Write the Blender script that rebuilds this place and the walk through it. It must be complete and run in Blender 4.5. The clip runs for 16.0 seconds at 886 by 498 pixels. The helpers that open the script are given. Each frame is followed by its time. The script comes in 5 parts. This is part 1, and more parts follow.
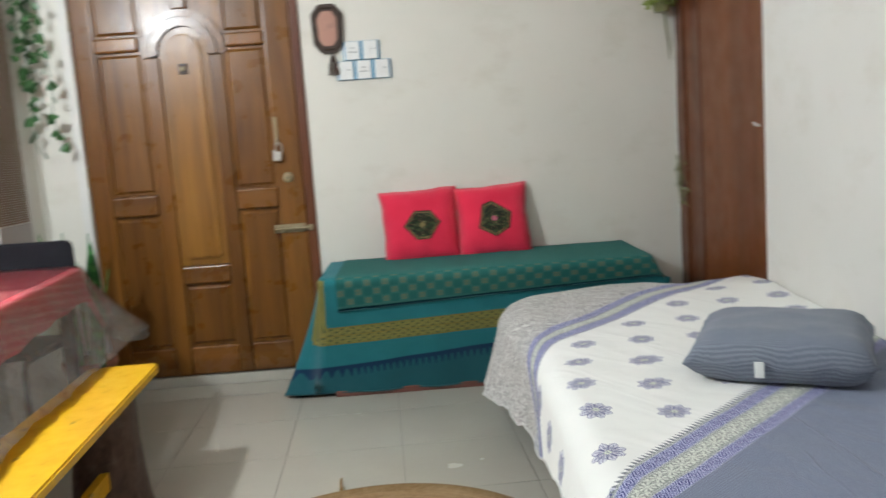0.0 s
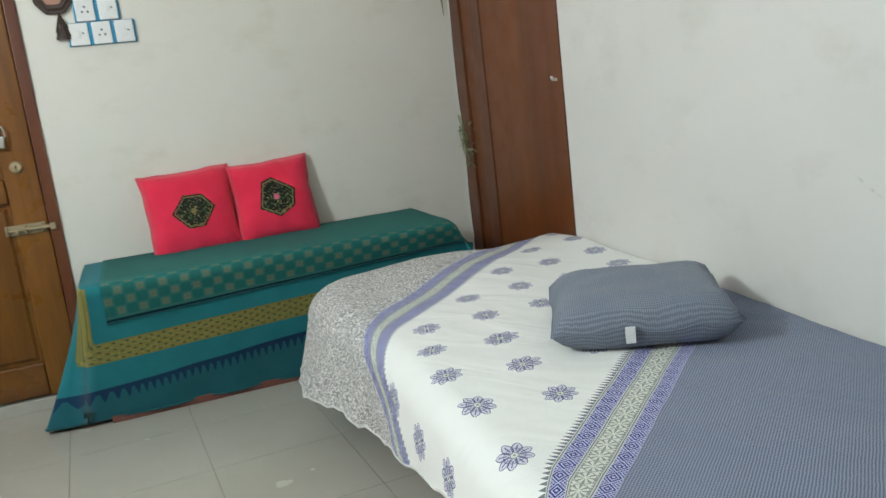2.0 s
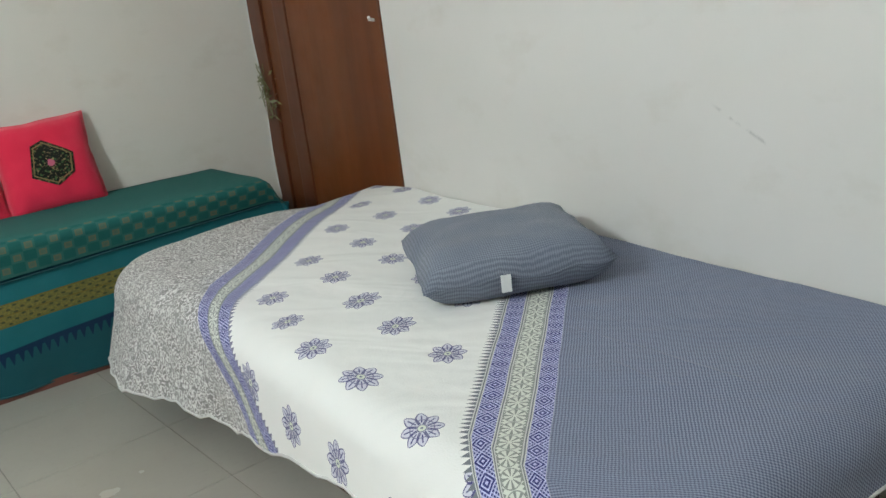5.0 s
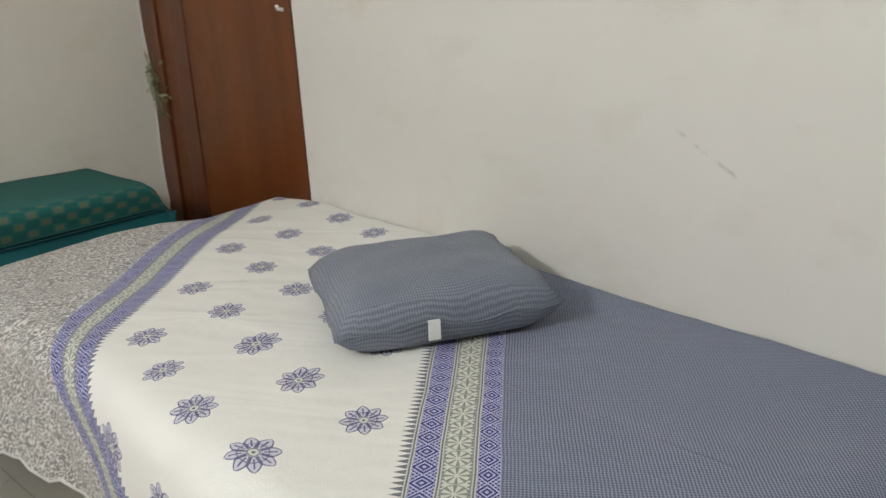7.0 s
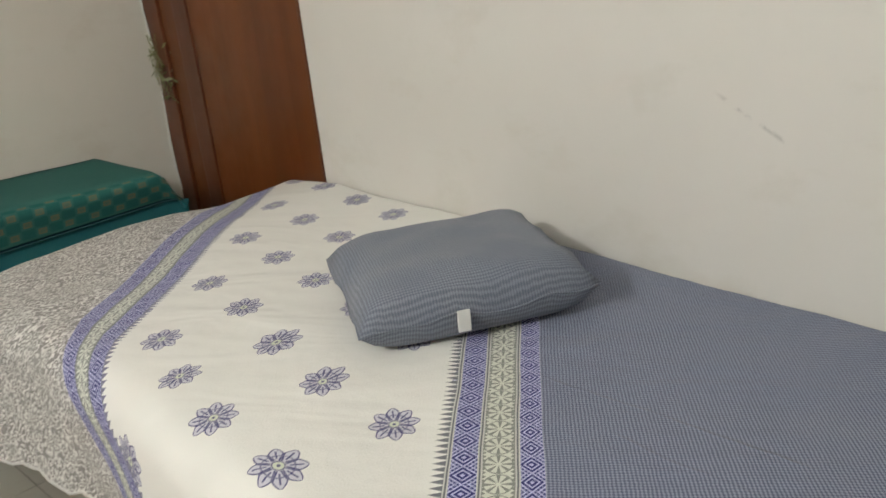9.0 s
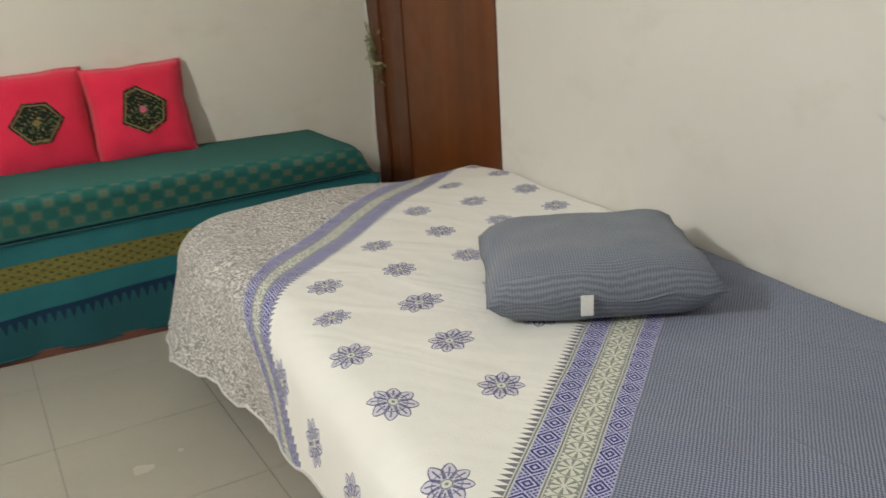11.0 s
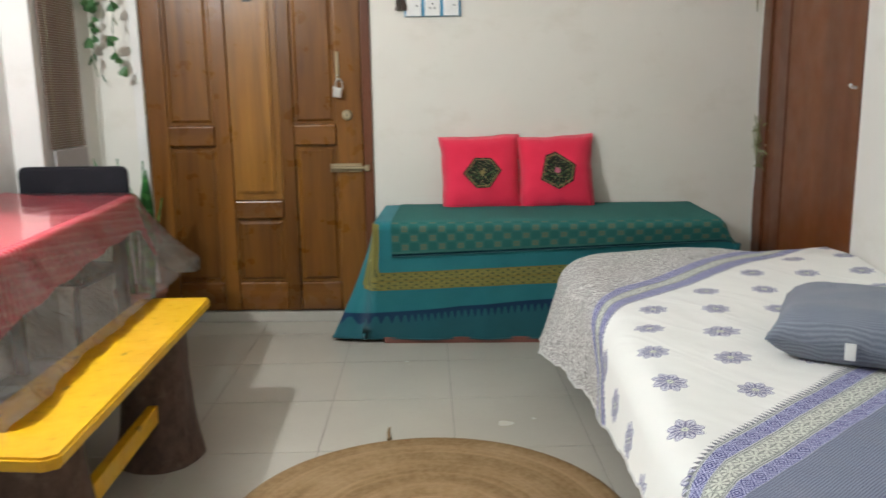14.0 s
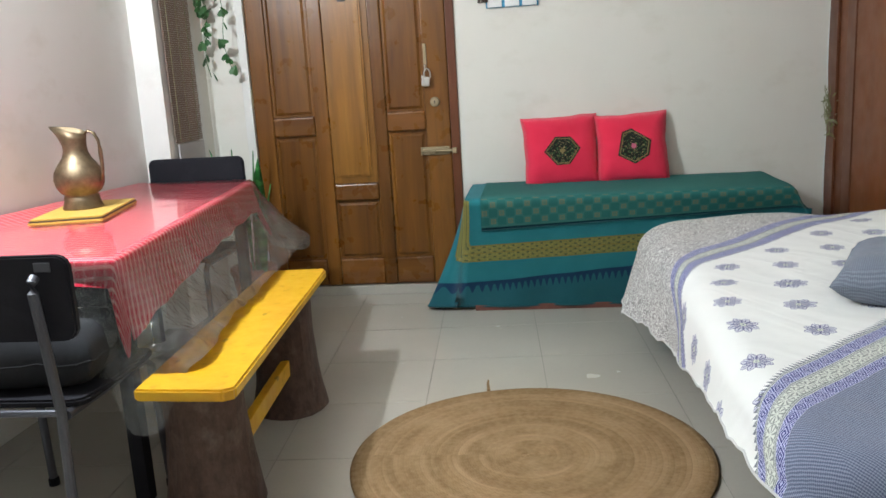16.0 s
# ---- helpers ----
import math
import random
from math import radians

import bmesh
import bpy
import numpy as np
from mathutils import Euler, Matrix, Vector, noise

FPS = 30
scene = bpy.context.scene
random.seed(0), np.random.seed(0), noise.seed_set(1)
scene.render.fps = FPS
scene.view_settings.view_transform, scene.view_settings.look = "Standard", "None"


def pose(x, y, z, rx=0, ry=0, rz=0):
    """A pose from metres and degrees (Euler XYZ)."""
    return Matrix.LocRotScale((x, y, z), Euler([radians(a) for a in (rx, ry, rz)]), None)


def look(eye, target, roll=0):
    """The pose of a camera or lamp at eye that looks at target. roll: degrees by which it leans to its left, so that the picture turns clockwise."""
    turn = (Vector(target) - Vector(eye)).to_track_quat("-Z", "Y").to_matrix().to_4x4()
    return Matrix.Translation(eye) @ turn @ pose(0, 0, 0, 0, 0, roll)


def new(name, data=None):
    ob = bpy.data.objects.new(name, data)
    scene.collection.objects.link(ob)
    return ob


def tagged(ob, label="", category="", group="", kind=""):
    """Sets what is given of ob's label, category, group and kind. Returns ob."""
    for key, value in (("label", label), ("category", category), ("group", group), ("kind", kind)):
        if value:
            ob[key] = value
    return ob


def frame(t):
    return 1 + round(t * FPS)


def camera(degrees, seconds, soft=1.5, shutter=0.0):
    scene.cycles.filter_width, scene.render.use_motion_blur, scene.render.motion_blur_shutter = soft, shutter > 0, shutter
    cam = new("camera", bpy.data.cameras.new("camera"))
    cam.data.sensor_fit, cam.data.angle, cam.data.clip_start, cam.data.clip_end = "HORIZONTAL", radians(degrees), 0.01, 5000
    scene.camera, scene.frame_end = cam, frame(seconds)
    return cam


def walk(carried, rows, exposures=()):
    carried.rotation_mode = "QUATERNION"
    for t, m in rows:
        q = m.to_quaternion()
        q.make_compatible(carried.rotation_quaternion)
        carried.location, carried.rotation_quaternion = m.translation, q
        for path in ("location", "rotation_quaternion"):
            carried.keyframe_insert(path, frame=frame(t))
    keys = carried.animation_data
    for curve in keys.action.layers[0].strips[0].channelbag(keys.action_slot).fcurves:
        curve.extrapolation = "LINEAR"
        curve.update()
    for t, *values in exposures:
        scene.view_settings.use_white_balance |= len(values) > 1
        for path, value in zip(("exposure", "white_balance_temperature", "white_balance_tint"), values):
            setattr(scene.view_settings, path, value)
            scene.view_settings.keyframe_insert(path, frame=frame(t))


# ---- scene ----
cam = camera(56.6, 16.0, soft=1.5, shutter=0.5)
METRES, EYE, TILT, LEAN, TURN = 2.7, 1.2, 0.0, 0.0, -2.7
PATH = [
    (0, (0.052, 0.558, 1.153), (0.093, 2.541, 0.896), -4.1),
    (0.5, (-0.061, 0.624, 1.151), (0.268, 2.578, 0.881), -7.3),
    (1, (-0.116, 0.737, 1.16), (0.305, 2.671, 0.873), -7.1),
    (1.5, (-0.139, 0.856, 1.158), (0.39, 2.757, 0.829), -9.6),
    (2, (-0.166, 0.93, 1.166), (0.497, 2.776, 0.774), -6.8),
    (2.5, (-0.224, 0.985, 1.163), (0.521, 2.792, 0.74), -8.1),
    (3, (-0.282, 1.025, 1.175), (0.607, 2.758, 0.721), -9.3),
    (3.5, (-0.303, 1.063, 1.151), (0.692, 2.73, 0.67), -8.1),
    (6, (-0.198, 1.333, 1.131), (0.964, 2.859, 0.566), -6.8),
    (6.5, (-0.149, 1.405, 1.126), (1.048, 2.925, 0.621), -4.7),
    (7, (-0.104, 1.482, 1.111), (1.204, 2.886, 0.548), -3.3),
    (7.5, (-0.071, 1.561, 1.133), (1.283, 2.918, 0.563), -4.9),
    (8, (-0.054, 1.611, 1.127), (1.314, 2.945, 0.538), -5.7),
    (10.5, (-0.023, 1.435, 1.109), (0.924, 3.066, 0.445), -4.7),
    (11, (-0.017, 1.387, 1.109), (0.839, 3.094, 0.512), -3.7),
    (11.5, (-0.05, 1.311, 1.112), (0.666, 3.088, 0.537), -4.9),
    (12, (-0.07, 1.197, 1.105), (0.476, 3.04, 0.554), -1.8),
    (12.5, (-0.104, 1.064, 1.123), (0.235, 2.98, 0.66), -1.5),
    (13, (-0.091, 0.963, 1.136), (0.129, 2.902, 0.701), -2.0),
    (13.5, (-0.046, 0.832, 1.133), (0.102, 2.79, 0.75), -0.8),
    (14, (-0.023, 0.68, 1.145), (-0.087, 2.643, 0.766), -0.9),
    (14.5, (-0.034, 0.574, 1.161), (-0.208, 2.537, 0.819), -2.4),
    (15, (-0.044, 0.504, 1.172), (-0.276, 2.449, 0.771), -5.1),
    (15.5, (-0.078, 0.415, 1.16), (-0.322, 2.351, 0.721), -4.1),
    (16, (-0.086, 0.349, 1.16), (-0.321, 2.293, 0.751), -3.4),
]
walk(cam, [(t, look(eye, target, roll)) for t, eye, target, roll in PATH],
     [(0, -0.18, 6060, 4), (1.5, -0.24, 5930, -1), (3.7, -0.33, 5880, -2), (7, -0.45, 6480, 6), (8.2, -0.45, 6780, 6), (10.5, -0.44, 6800, 4), (12, -0.38, 7020, 6), (13.5, -0.27, 6560, 7), (14.5, -0.12, 6020, 5), (16, -0.10, 5920, 5)])

# ---- light ----
world = bpy.data.worlds.new("world")
scene.world = world
world.use_nodes = True
world.node_tree.nodes["Background"].inputs["Color"].default_value = (0.5, 0.6, 0.8, 1)
world.node_tree.nodes["Background"].inputs["Strength"].default_value = 0.02


def lamp(name, at, watts, colour, radius):
    data = bpy.data.lights.new(name, "POINT")
    data.energy, data.color, data.shadow_soft_size = watts, colour, radius
    ob = new(name, data)
    ob.location = at
    return ob


lamp("bulb_light", (-1.84, 2.26, 2.22), 160, (0.97, 0.985, 1.0), 0.045)

# ---- room numbers ----
BACK, RIGHT, LEFT, FRONT, TOP = 4.70, 1.36, -1.96, -1.60, 2.80
D1L, D1R, D1H = -1.640, -0.486, 2.16          # entrance door with its frame
D2N, D2F, D2H = 3.66, 4.69, 2.14              # side door in the right wall
PILE = 4.146                                  # face of the pilaster in the corner
PIX = -1.834


# ---- materials ----
class Graph:
    """Small shorthand for shader nodes."""

    def __init__(self, name):
        self.m = bpy.data.materials.new(name)
        self.m.use_nodes = True
        self.t = self.m.node_tree
        self.b = self.t.nodes["Principled BSDF"]
        self.out = self.t.nodes["Material Output"]

    def put(self, socket, v):
        if isinstance(v, bpy.types.NodeSocket):
            self.t.links.new(v, socket)
        elif v is not None:
            if isinstance(v, (tuple, list)) and len(v) == 3 and socket.type == "RGBA":
                v = (*v, 1)
            socket.default_value = v

    def node(self, kind):
        return self.t.nodes.new(kind)

    def obj(self):
        return self.node("ShaderNodeTexCoord").outputs["Object"]

    def uv(self):
        return self.node("ShaderNodeTexCoord").outputs["UV"]

    def rand(self):
        return self.node("ShaderNodeObjectInfo").outputs["Random"]

    def xyz(self, v):
        n = self.node("ShaderNodeSeparateXYZ")
        self.put(n.inputs[0], v)
        return n.outputs[0], n.outputs[1], n.outputs[2]

    def vec(self, x=0.0, y=0.0, z=0.0):
        n = self.node("ShaderNodeCombineXYZ")
        for i, v in enumerate((x, y, z)):
            self.put(n.inputs[i], v)
        return n.outputs[0]

    def f(self, op, a, b=None, c=None):
        n = self.node("ShaderNodeMath")
        n.operation = op
        for i, v in enumerate((a, b, c)):
            self.put(n.inputs[i], v)
        return n.outputs[0]

    def scale(self, v, by):
        n = self.node("ShaderNodeVectorMath")
        n.operation = "MULTIPLY"
        self.put(n.inputs[0], v)
        self.put(n.inputs[1], by)
        return n.outputs[0]

    def noise(self, v, scale, detail=4.0, rough=0.55, distort=0.0):
        n = self.node("ShaderNodeTexNoise")
        self.put(n.inputs["Vector"], v)
        self.put(n.inputs["Scale"], scale)
        self.put(n.inputs["Detail"], detail)
        self.put(n.inputs["Roughness"], rough)
        self.put(n.inputs["Distortion"], distort)
        return n.outputs["Fac"]

    def cells(self, v, scale, feature="F1"):
        n = self.node("ShaderNodeTexVoronoi")
        n.feature = feature
        self.put(n.inputs["Vector"], v)
        self.put(n.inputs["Scale"], scale)
        return n.outputs["Distance"]

    def ramp(self, v, lo, hi, a=0.0, b=1.0):
        n = self.node("ShaderNodeMapRange")
        n.clamp = True
        for i, x in enumerate((v, lo, hi, a, b)):
            self.put(n.inputs[i], x)
        return n.outputs[0]

    def between(self, v, lo, hi, edge=0.001):
        return self.f("MULTIPLY", self.ramp(v, lo - edge, lo + edge), self.ramp(v, hi - edge, hi + edge, 1.0, 0.0))

    def mix(self, fac, a, b, kind="MIX"):
        n = self.node("ShaderNodeMix")
        n.data_type, n.blend_type = "RGBA", kind
        self.put(n.inputs["Factor"], fac)
        self.put(n.inputs[6], a)
        self.put(n.inputs[7], b)
        return n.outputs[2]

    def done(self, colour, rough=0.5, bump=None, strength=0.2, dist=0.002, metal=0.0, spec=None, coat=None, sheen=None):
        self.put(self.b.inputs["Base Color"], colour)
        self.put(self.b.inputs["Roughness"], rough)
        self.put(self.b.inputs["Metallic"], metal)
        self.put(self.b.inputs["Specular IOR Level"], spec)
        self.put(self.b.inputs["Coat Weight"], coat)
        if coat:
            self.put(self.b.inputs["Coat Roughness"], 0.2)
        if sheen:
            self.put(self.b.inputs["Sheen Weight"], sheen)
        if bump is not None:
            n = self.node("ShaderNodeBump")
            self.put(n.inputs["Height"], bump)
            self.put(n.inputs["Strength"], strength)
            self.put(n.inputs["Distance"], dist)
            self.t.links.new(n.outputs[0], self.b.inputs["Normal"])
        return self.m


def wall_paint():
    g = Graph("wall_paint")
    p = g.obj()
    big = g.noise(p, 1.1, 5)
    smudge = g.noise(g.scale(p, (1.0, 1.0, 1.6)), 3.2, 6, 0.62)
    c = g.mix(g.ramp(big, 0.35, 0.7), (0.735, 0.717, 0.68), (0.675, 0.655, 0.612))
    c = g.mix(g.ramp(smudge, 0.54, 0.74, 0.0, 0.38), c, (0.53, 0.49, 0.41))
    x, y, z = g.xyz(p)
    # two faint scuffs on the right wall above the bed
    a = g.f("ABSOLUTE", g.f("ADD", g.f("SUBTRACT", z, 0.806), g.f("MULTIPLY", g.f("SUBTRACT", 2.28, y), 0.62)))
    a = g.f("MULTIPLY", g.ramp(a, 0.0, 0.007, 1.0, 0.0), g.between(y, 2.205, 2.345, 0.015))
    a = g.f("MULTIPLY", a, g.ramp(g.noise(p, 34, 3), 0.46, 0.56))
    a = g.f("MULTIPLY", a, g.ramp(x, 1.2, 1.3))
    c = g.mix(g.f("MULTIPLY", a, 0.5), c, (0.36, 0.35, 0.33))
    # the entrance wall is painted a slightly creamier white
    c = g.mix(g.ramp(y, 4.58, 4.62), c, (1.0, 0.988, 0.94), "MULTIPLY")
    return g.done(c, 0.55, g.noise(p, 140, 3), 0.12, 0.001, spec=0.35)


def varnished(name, dark, light, grain_axis, gloss=0.22, scale=1.0, spread=0.35):
    """Varnished timber, with its grain along one axis."""
    g = Graph(name)
    p = g.obj()
    s = [26.0 * scale, 26.0 * scale, 26.0 * scale]
    s[grain_axis] = 1.5 * scale
    q = g.node("ShaderNodeVectorMath")
    q.operation = "ADD"
    g.put(q.inputs[0], g.scale(p, tuple(s)))
    g.put(q.inputs[1], g.vec(g.f("MULTIPLY", g.rand(), 40.0), g.f("MULTIPLY", g.rand(), 23.0), 0.0))
    v = q.outputs[0]
    broad = g.noise(g.scale(v, (0.22, 0.22, 0.22)), 1.0, 4, 0.6, 1.6)
    fine = g.noise(v, 1.0, 6, 0.65, 0.6)
    c = g.mix(g.ramp(broad, 0.3, 0.7), dark, light)
    c = g.mix(g.ramp(fine, 0.45, 0.75, 0.0, 0.45), c, tuple(k * 0.45 for k in dark))
    shade = g.f("ADD", 1.0 - spread / 2, g.f("MULTIPLY", g.rand(), spread))
    n = g.node("ShaderNodeHueSaturation")
    g.put(n.inputs["Value"], shade)
    g.put(n.inputs["Color"], c)
    rough = g.ramp(g.noise(p, 9, 4), 0.3, 0.7, gloss, gloss + 0.16)
    return g.done(n.outputs[0], rough, fine, 0.1, 0.001, coat=0.12, spec=0.35)


def painted(name, colour, rough=0.45, wear=(0.2, 0.15, 0.08), amount=0.35, metal=0.0, scale=9.0, bump=0.12):
    g = Graph(name)
    p = g.obj()
    n = g.noise(p, scale, 6, 0.6)
    m = g.noise(p, scale * 9, 4)
    c = g.mix(g.ramp(n, 0.55, 0.8, 0.0, amount), colour, wear)
    c = g.mix(g.ramp(m, 0.3, 0.8, 0.0, 0.25), c, tuple(k * 0.7 for k in colour))
    return g.done(c, g.ramp(n, 0.3, 0.7, rough, min(1.0, rough + 0.15)), m, bump, 0.001, metal=metal)


def floor_tile():
    g = Graph("floor_tile")
    p = g.obj()
    n = g.noise(p, 2.3, 5)
    s = g.noise(p, 60, 3)
    c = g.mix(g.ramp(n, 0.3, 0.7), (0.46, 0.43, 0.37), (0.42, 0.39, 0.335))
    c = g.mix(g.ramp(s, 0.55, 0.75, 0.0, 0.2), c, (0.34, 0.32, 0.28))
    c = g.mix(g.f("MULTIPLY", g.rand(), 0.14), c, (0.37, 0.35, 0.31))
    return g.done(c, g.ramp(n, 0.3, 0.7, 0.15, 0.28), g.noise(p, 25, 3), 0.006, 0.001, spec=0.5)


def cloth_weave(g, uv, strength=0.3, pitch=900.0):
    x, y, z = g.xyz(uv)
    w = g.f("MULTIPLY", g.f("SINE", g.f("MULTIPLY", x, pitch * 2)), g.f("SINE", g.f("MULTIPLY", y, pitch * 2)))
    return g.f("ADD", w, g.f("MULTIPLY", g.noise(uv, 90, 4), 2.0))


def red_cotton():
    g = Graph("red_cotton")
    p = g.obj()
    n = g.noise(p, 7, 4)
    c = g.mix(g.ramp(n, 0.3, 0.7), (0.83, 0.030, 0.085), (0.72, 0.020, 0.065))
    return g.done(c, 0.8, g.f("ADD", g.f("MULTIPLY", g.noise(p, 16, 4, 0.6, 1.0), 8.0), cloth_weave(g, p)), 0.5, 0.001, spec=0.2, sheen=0.25)


def embroidery():
    g = Graph("embroidery")
    p = g.obj()
    v = g.cells(p, 75)
    q = g.noise(p, 110, 3)
    c = g.mix(g.ramp(v, 0.28, 0.36, 1.0, 0.0), (0.012, 0.014, 0.010), (0.05, 0.10, 0.035))
    c = g.mix(g.ramp(q, 0.595, 0.63), c, (0.30, 0.23, 0.10))
    return g.done(c, 0.75, v, 0.4, 0.001, spec=0.2)


def gold_thread():
    g = Graph("gold_thread")
    p = g.obj()
    c = g.mix(g.noise(p, 180, 2), (0.30, 0.21, 0.06), (0.14, 0.10, 0.03))
    return g.done(c, 0.6, g.noise(p, 300, 2), 0.4, 0.001)


def bedspread_cloth():
    """Block-printed cotton laid askew: dark striped half, two printed borders, white field with rosettes, grey scrollwork end."""
    g = Graph("bedspread_cotton")
    uv = g.uv()
    x, y, z = g.xyz(uv)
    # the hanging side is pulled along the bed a little
    ys = g.f("ADD", y, g.f("MULTIPLY", g.f("MAXIMUM", g.f("SUBTRACT", 0.46, x), 0.0), 0.5))
    ca, sa = math.cos(radians(41.2)), math.sin(radians(41.2))
    along = g.f("ADD", g.f("MULTIPLY", x, ca), g.f("MULTIPLY", ys, sa))
    s = g.f("ADD", g.f("MULTIPLY", x, -sa), g.f("MULTIPLY", ys, ca))
    s = g.f("ADD", s, g.f("MULTIPLY", g.f("SUBTRACT", g.noise(uv, 5, 2), 0.5), 0.008))
    white = g.mix(g.noise(uv, 5, 3), (0.84, 0.835, 0.80), (0.77, 0.765, 0.73))

    # rosettes with eight pointed petals round a small ringed eye
    # the print is dragged a little where the cloth turns over the long edge
    edge_on = g.ramp(g.f("ABSOLUTE", g.f("SUBTRACT", x, 0.45)), 0.05, 0.13, 0.046, 0.0)
    pull = g.f("MULTIPLY", edge_on, g.f("MINIMUM", g.ramp(y, 2.32, 2.54), g.ramp(y, 3.00, 2.76)))
    slip = g.f("MULTIPLY", g.ramp(x, 0.73, 0.64, 0.0, 0.023), g.f("MINIMUM", g.ramp(y, 2.53, 2.64), g.ramp(y, 3.00, 2.88)))
    j = g.f("DIVIDE", g.f("SUBTRACT", g.f("SUBTRACT", y, 3.243), pull), 0.190)
    i = g.f("DIVIDE", g.f("SUBTRACT", g.f("SUBTRACT", g.f("ADD", x, slip), 0.727), g.f("MULTIPLY", j, 0.025)), 0.183)
    fi = g.f("MULTIPLY", g.f("SUBTRACT", g.f("FRACT", g.f("ADD", i, 0.5)), 0.5), 0.183)
    fj = g.f("MULTIPLY", g.f("SUBTRACT", g.f("FRACT", g.f("ADD", j, 0.5)), 0.5), 0.190)
    r = g.f("SQRT", g.f("ADD", g.f("MULTIPLY", fi, fi), g.f("MULTIPLY", fj, fj)))
    th = g.f("ADD", g.f("ARCTAN2", fj, fi), 0.15)
    lobe = g.f("ABSOLUTE", g.f("SUBTRACT", g.f("FRACT", g.f("DIVIDE", th, math.pi / 4)), 0.5))
    # petal outline: widest at two thirds of its length, with a pointed tip
    half = g.f("MULTIPLY", g.f("MULTIPLY", lobe, math.pi / 4), r)
    rise = g.ramp(r, 0.009, 0.030, 0.0034, 0.0124)
    fall = g.f("SUBTRACT", g.f("MULTIPLY", g.f("SQRT", g.ramp(r, 0.0435, 0.030)), 0.0140), 0.0008)
    width = g.f("MINIMUM", rise, fall)
    d = g.f("SUBTRACT", width, half)
    petals = g.f("MULTIPLY", g.ramp(d, -0.0005, 0.0005), g.ramp(r, 0.0105, 0.0115))
    edge = g.f("MULTIPLY", petals, g.ramp(d, 0.0026, 0.0036, 1.0, 0.0))
    vein = g.f("MULTIPLY", petals, g.f("MULTIPLY", g.ramp(half, 0.0012, 0.0018, 1.0, 0.0), g.between(r, 0.016, 0.036, 0.001)))
    cell = g.f("MULTIPLY", petals, g.between(r, 0.0225, 0.0250, 0.0006))
    eye = g.f("MAXIMUM", g.between(r, 0.0082, 0.0105, 0.0006), g.ramp(r, 0.0026, 0.0034, 1.0, 0.0))
    ink = g.f("MAXIMUM", g.f("MAXIMUM", edge, eye), g.f("MAXIMUM", vein, g.f("MULTIPLY", cell, 0.8)))
    blot = g.ramp(g.noise(uv, 190, 2), 0.25, 0.6, 0.6, 1.0)
    field = g.mix(g.f("MULTIPLY", petals, 0.62), white, (0.46, 0.46, 0.60))
    field = g.mix(g.f("MULTIPLY", g.ramp(r, 0.0078, 0.0086, 1.0, 0.0), 0.6), field, (0.50, 0.58, 0.40))
    field = g.mix(g.f("MULTIPLY", ink, blot), field, (0.062, 0.056, 0.175))

    # printed borders
    def lattice(lo, hi, back, front, period, shift=0.0):
        """Nested diamonds in a row, drawn in light thread over indigo."""
        w = g.f("ABSOLUTE", g.f("SUBTRACT", g.f("DIVIDE", g.f("SUBTRACT", s, lo), hi - lo), 0.5))
        p = g.f("ABSOLUTE", g.f("SUBTRACT", g.f("FRACT", g.f("ADD", g.f("DIVIDE", along, period), shift)), 0.5))
        dia = g.f("ADD", g.f("MULTIPLY", p, 2.0), g.f("MULTIPLY", w, 2.0))
        line = g.ramp(g.f("SINE", g.f("MULTIPLY", dia, 14.0)), 0.05, 0.5)
        hatch = g.ramp(g.f("SINE", g.f("MULTIPLY", g.f("SUBTRACT", g.f("MULTIPLY", p, 2.0), g.f("MULTIPLY", w, 2.0)), 14.0)), 0.2, 0.5, 0.0, 0.6)
        k = g.f("MAXIMUM", line, g.f("MULTIPLY", hatch, g.ramp(dia, 0.95, 1.0)))
        k = g.f("MULTIPLY", k, g.ramp(g.noise(uv, 210, 2), 0.3, 0.6, 0.55, 1.0))
        return g.mix(k, back, front)

    def stars(lo, hi, back, front, period):
        """Eight-rayed stars in a row with small teeth along both sides."""
        w = g.f("MULTIPLY", g.f("SUBTRACT", g.f("DIVIDE", g.f("SUBTRACT", s, lo), hi - lo), 0.5), hi - lo)
        p = g.f("MULTIPLY", g.f("SUBTRACT", g.f("FRACT", g.f("DIVIDE", along, period)), 0.5), period)
        rr = g.f("SQRT", g.f("ADD", g.f("MULTIPLY", w, w), g.f("MULTIPLY", p, p)))
        a = g.f("ARCTAN2", w, p)
        ray = g.f("MULTIPLY", g.ramp(g.f("COSINE", g.f("MULTIPLY", a, 8.0)), 0.1, 0.5), g.between(rr, 0.004, 0.020, 0.001))
        ray = g.f("MAXIMUM", ray, g.between(rr, 0.0195, 0.0215, 0.0005))
        teeth = g.f("ABSOLUTE", g.f("SUBTRACT", g.f("FRACT", g.f("DIVIDE", along, 0.009)), 0.5))
        side = g.ramp(g.f("SUBTRACT", g.f("ABSOLUTE", w), g.f("ADD", (hi - lo) / 2 - 0.0085, g.f("MULTIPLY", teeth, 0.012))), 0.0, 0.0008)
        return g.mix(g.f("MULTIPLY", g.f("MAXIMUM", ray, side), 0.85), back, front)

    lilac, indigo, pale, olive = (0.56, 0.57, 0.82), (0.036, 0.038, 0.165), (0.64, 0.66, 0.58), (0.17, 0.18, 0.17)
    col = field

    def lay(col, lo, hi, c):
        return g.mix(g.between(s, lo, hi, 0.0006), col, c)

    tooth = g.f("ABSOLUTE", g.f("SUBTRACT", g.f("FRACT", g.f("DIVIDE", along, 0.0138)), 0.5))
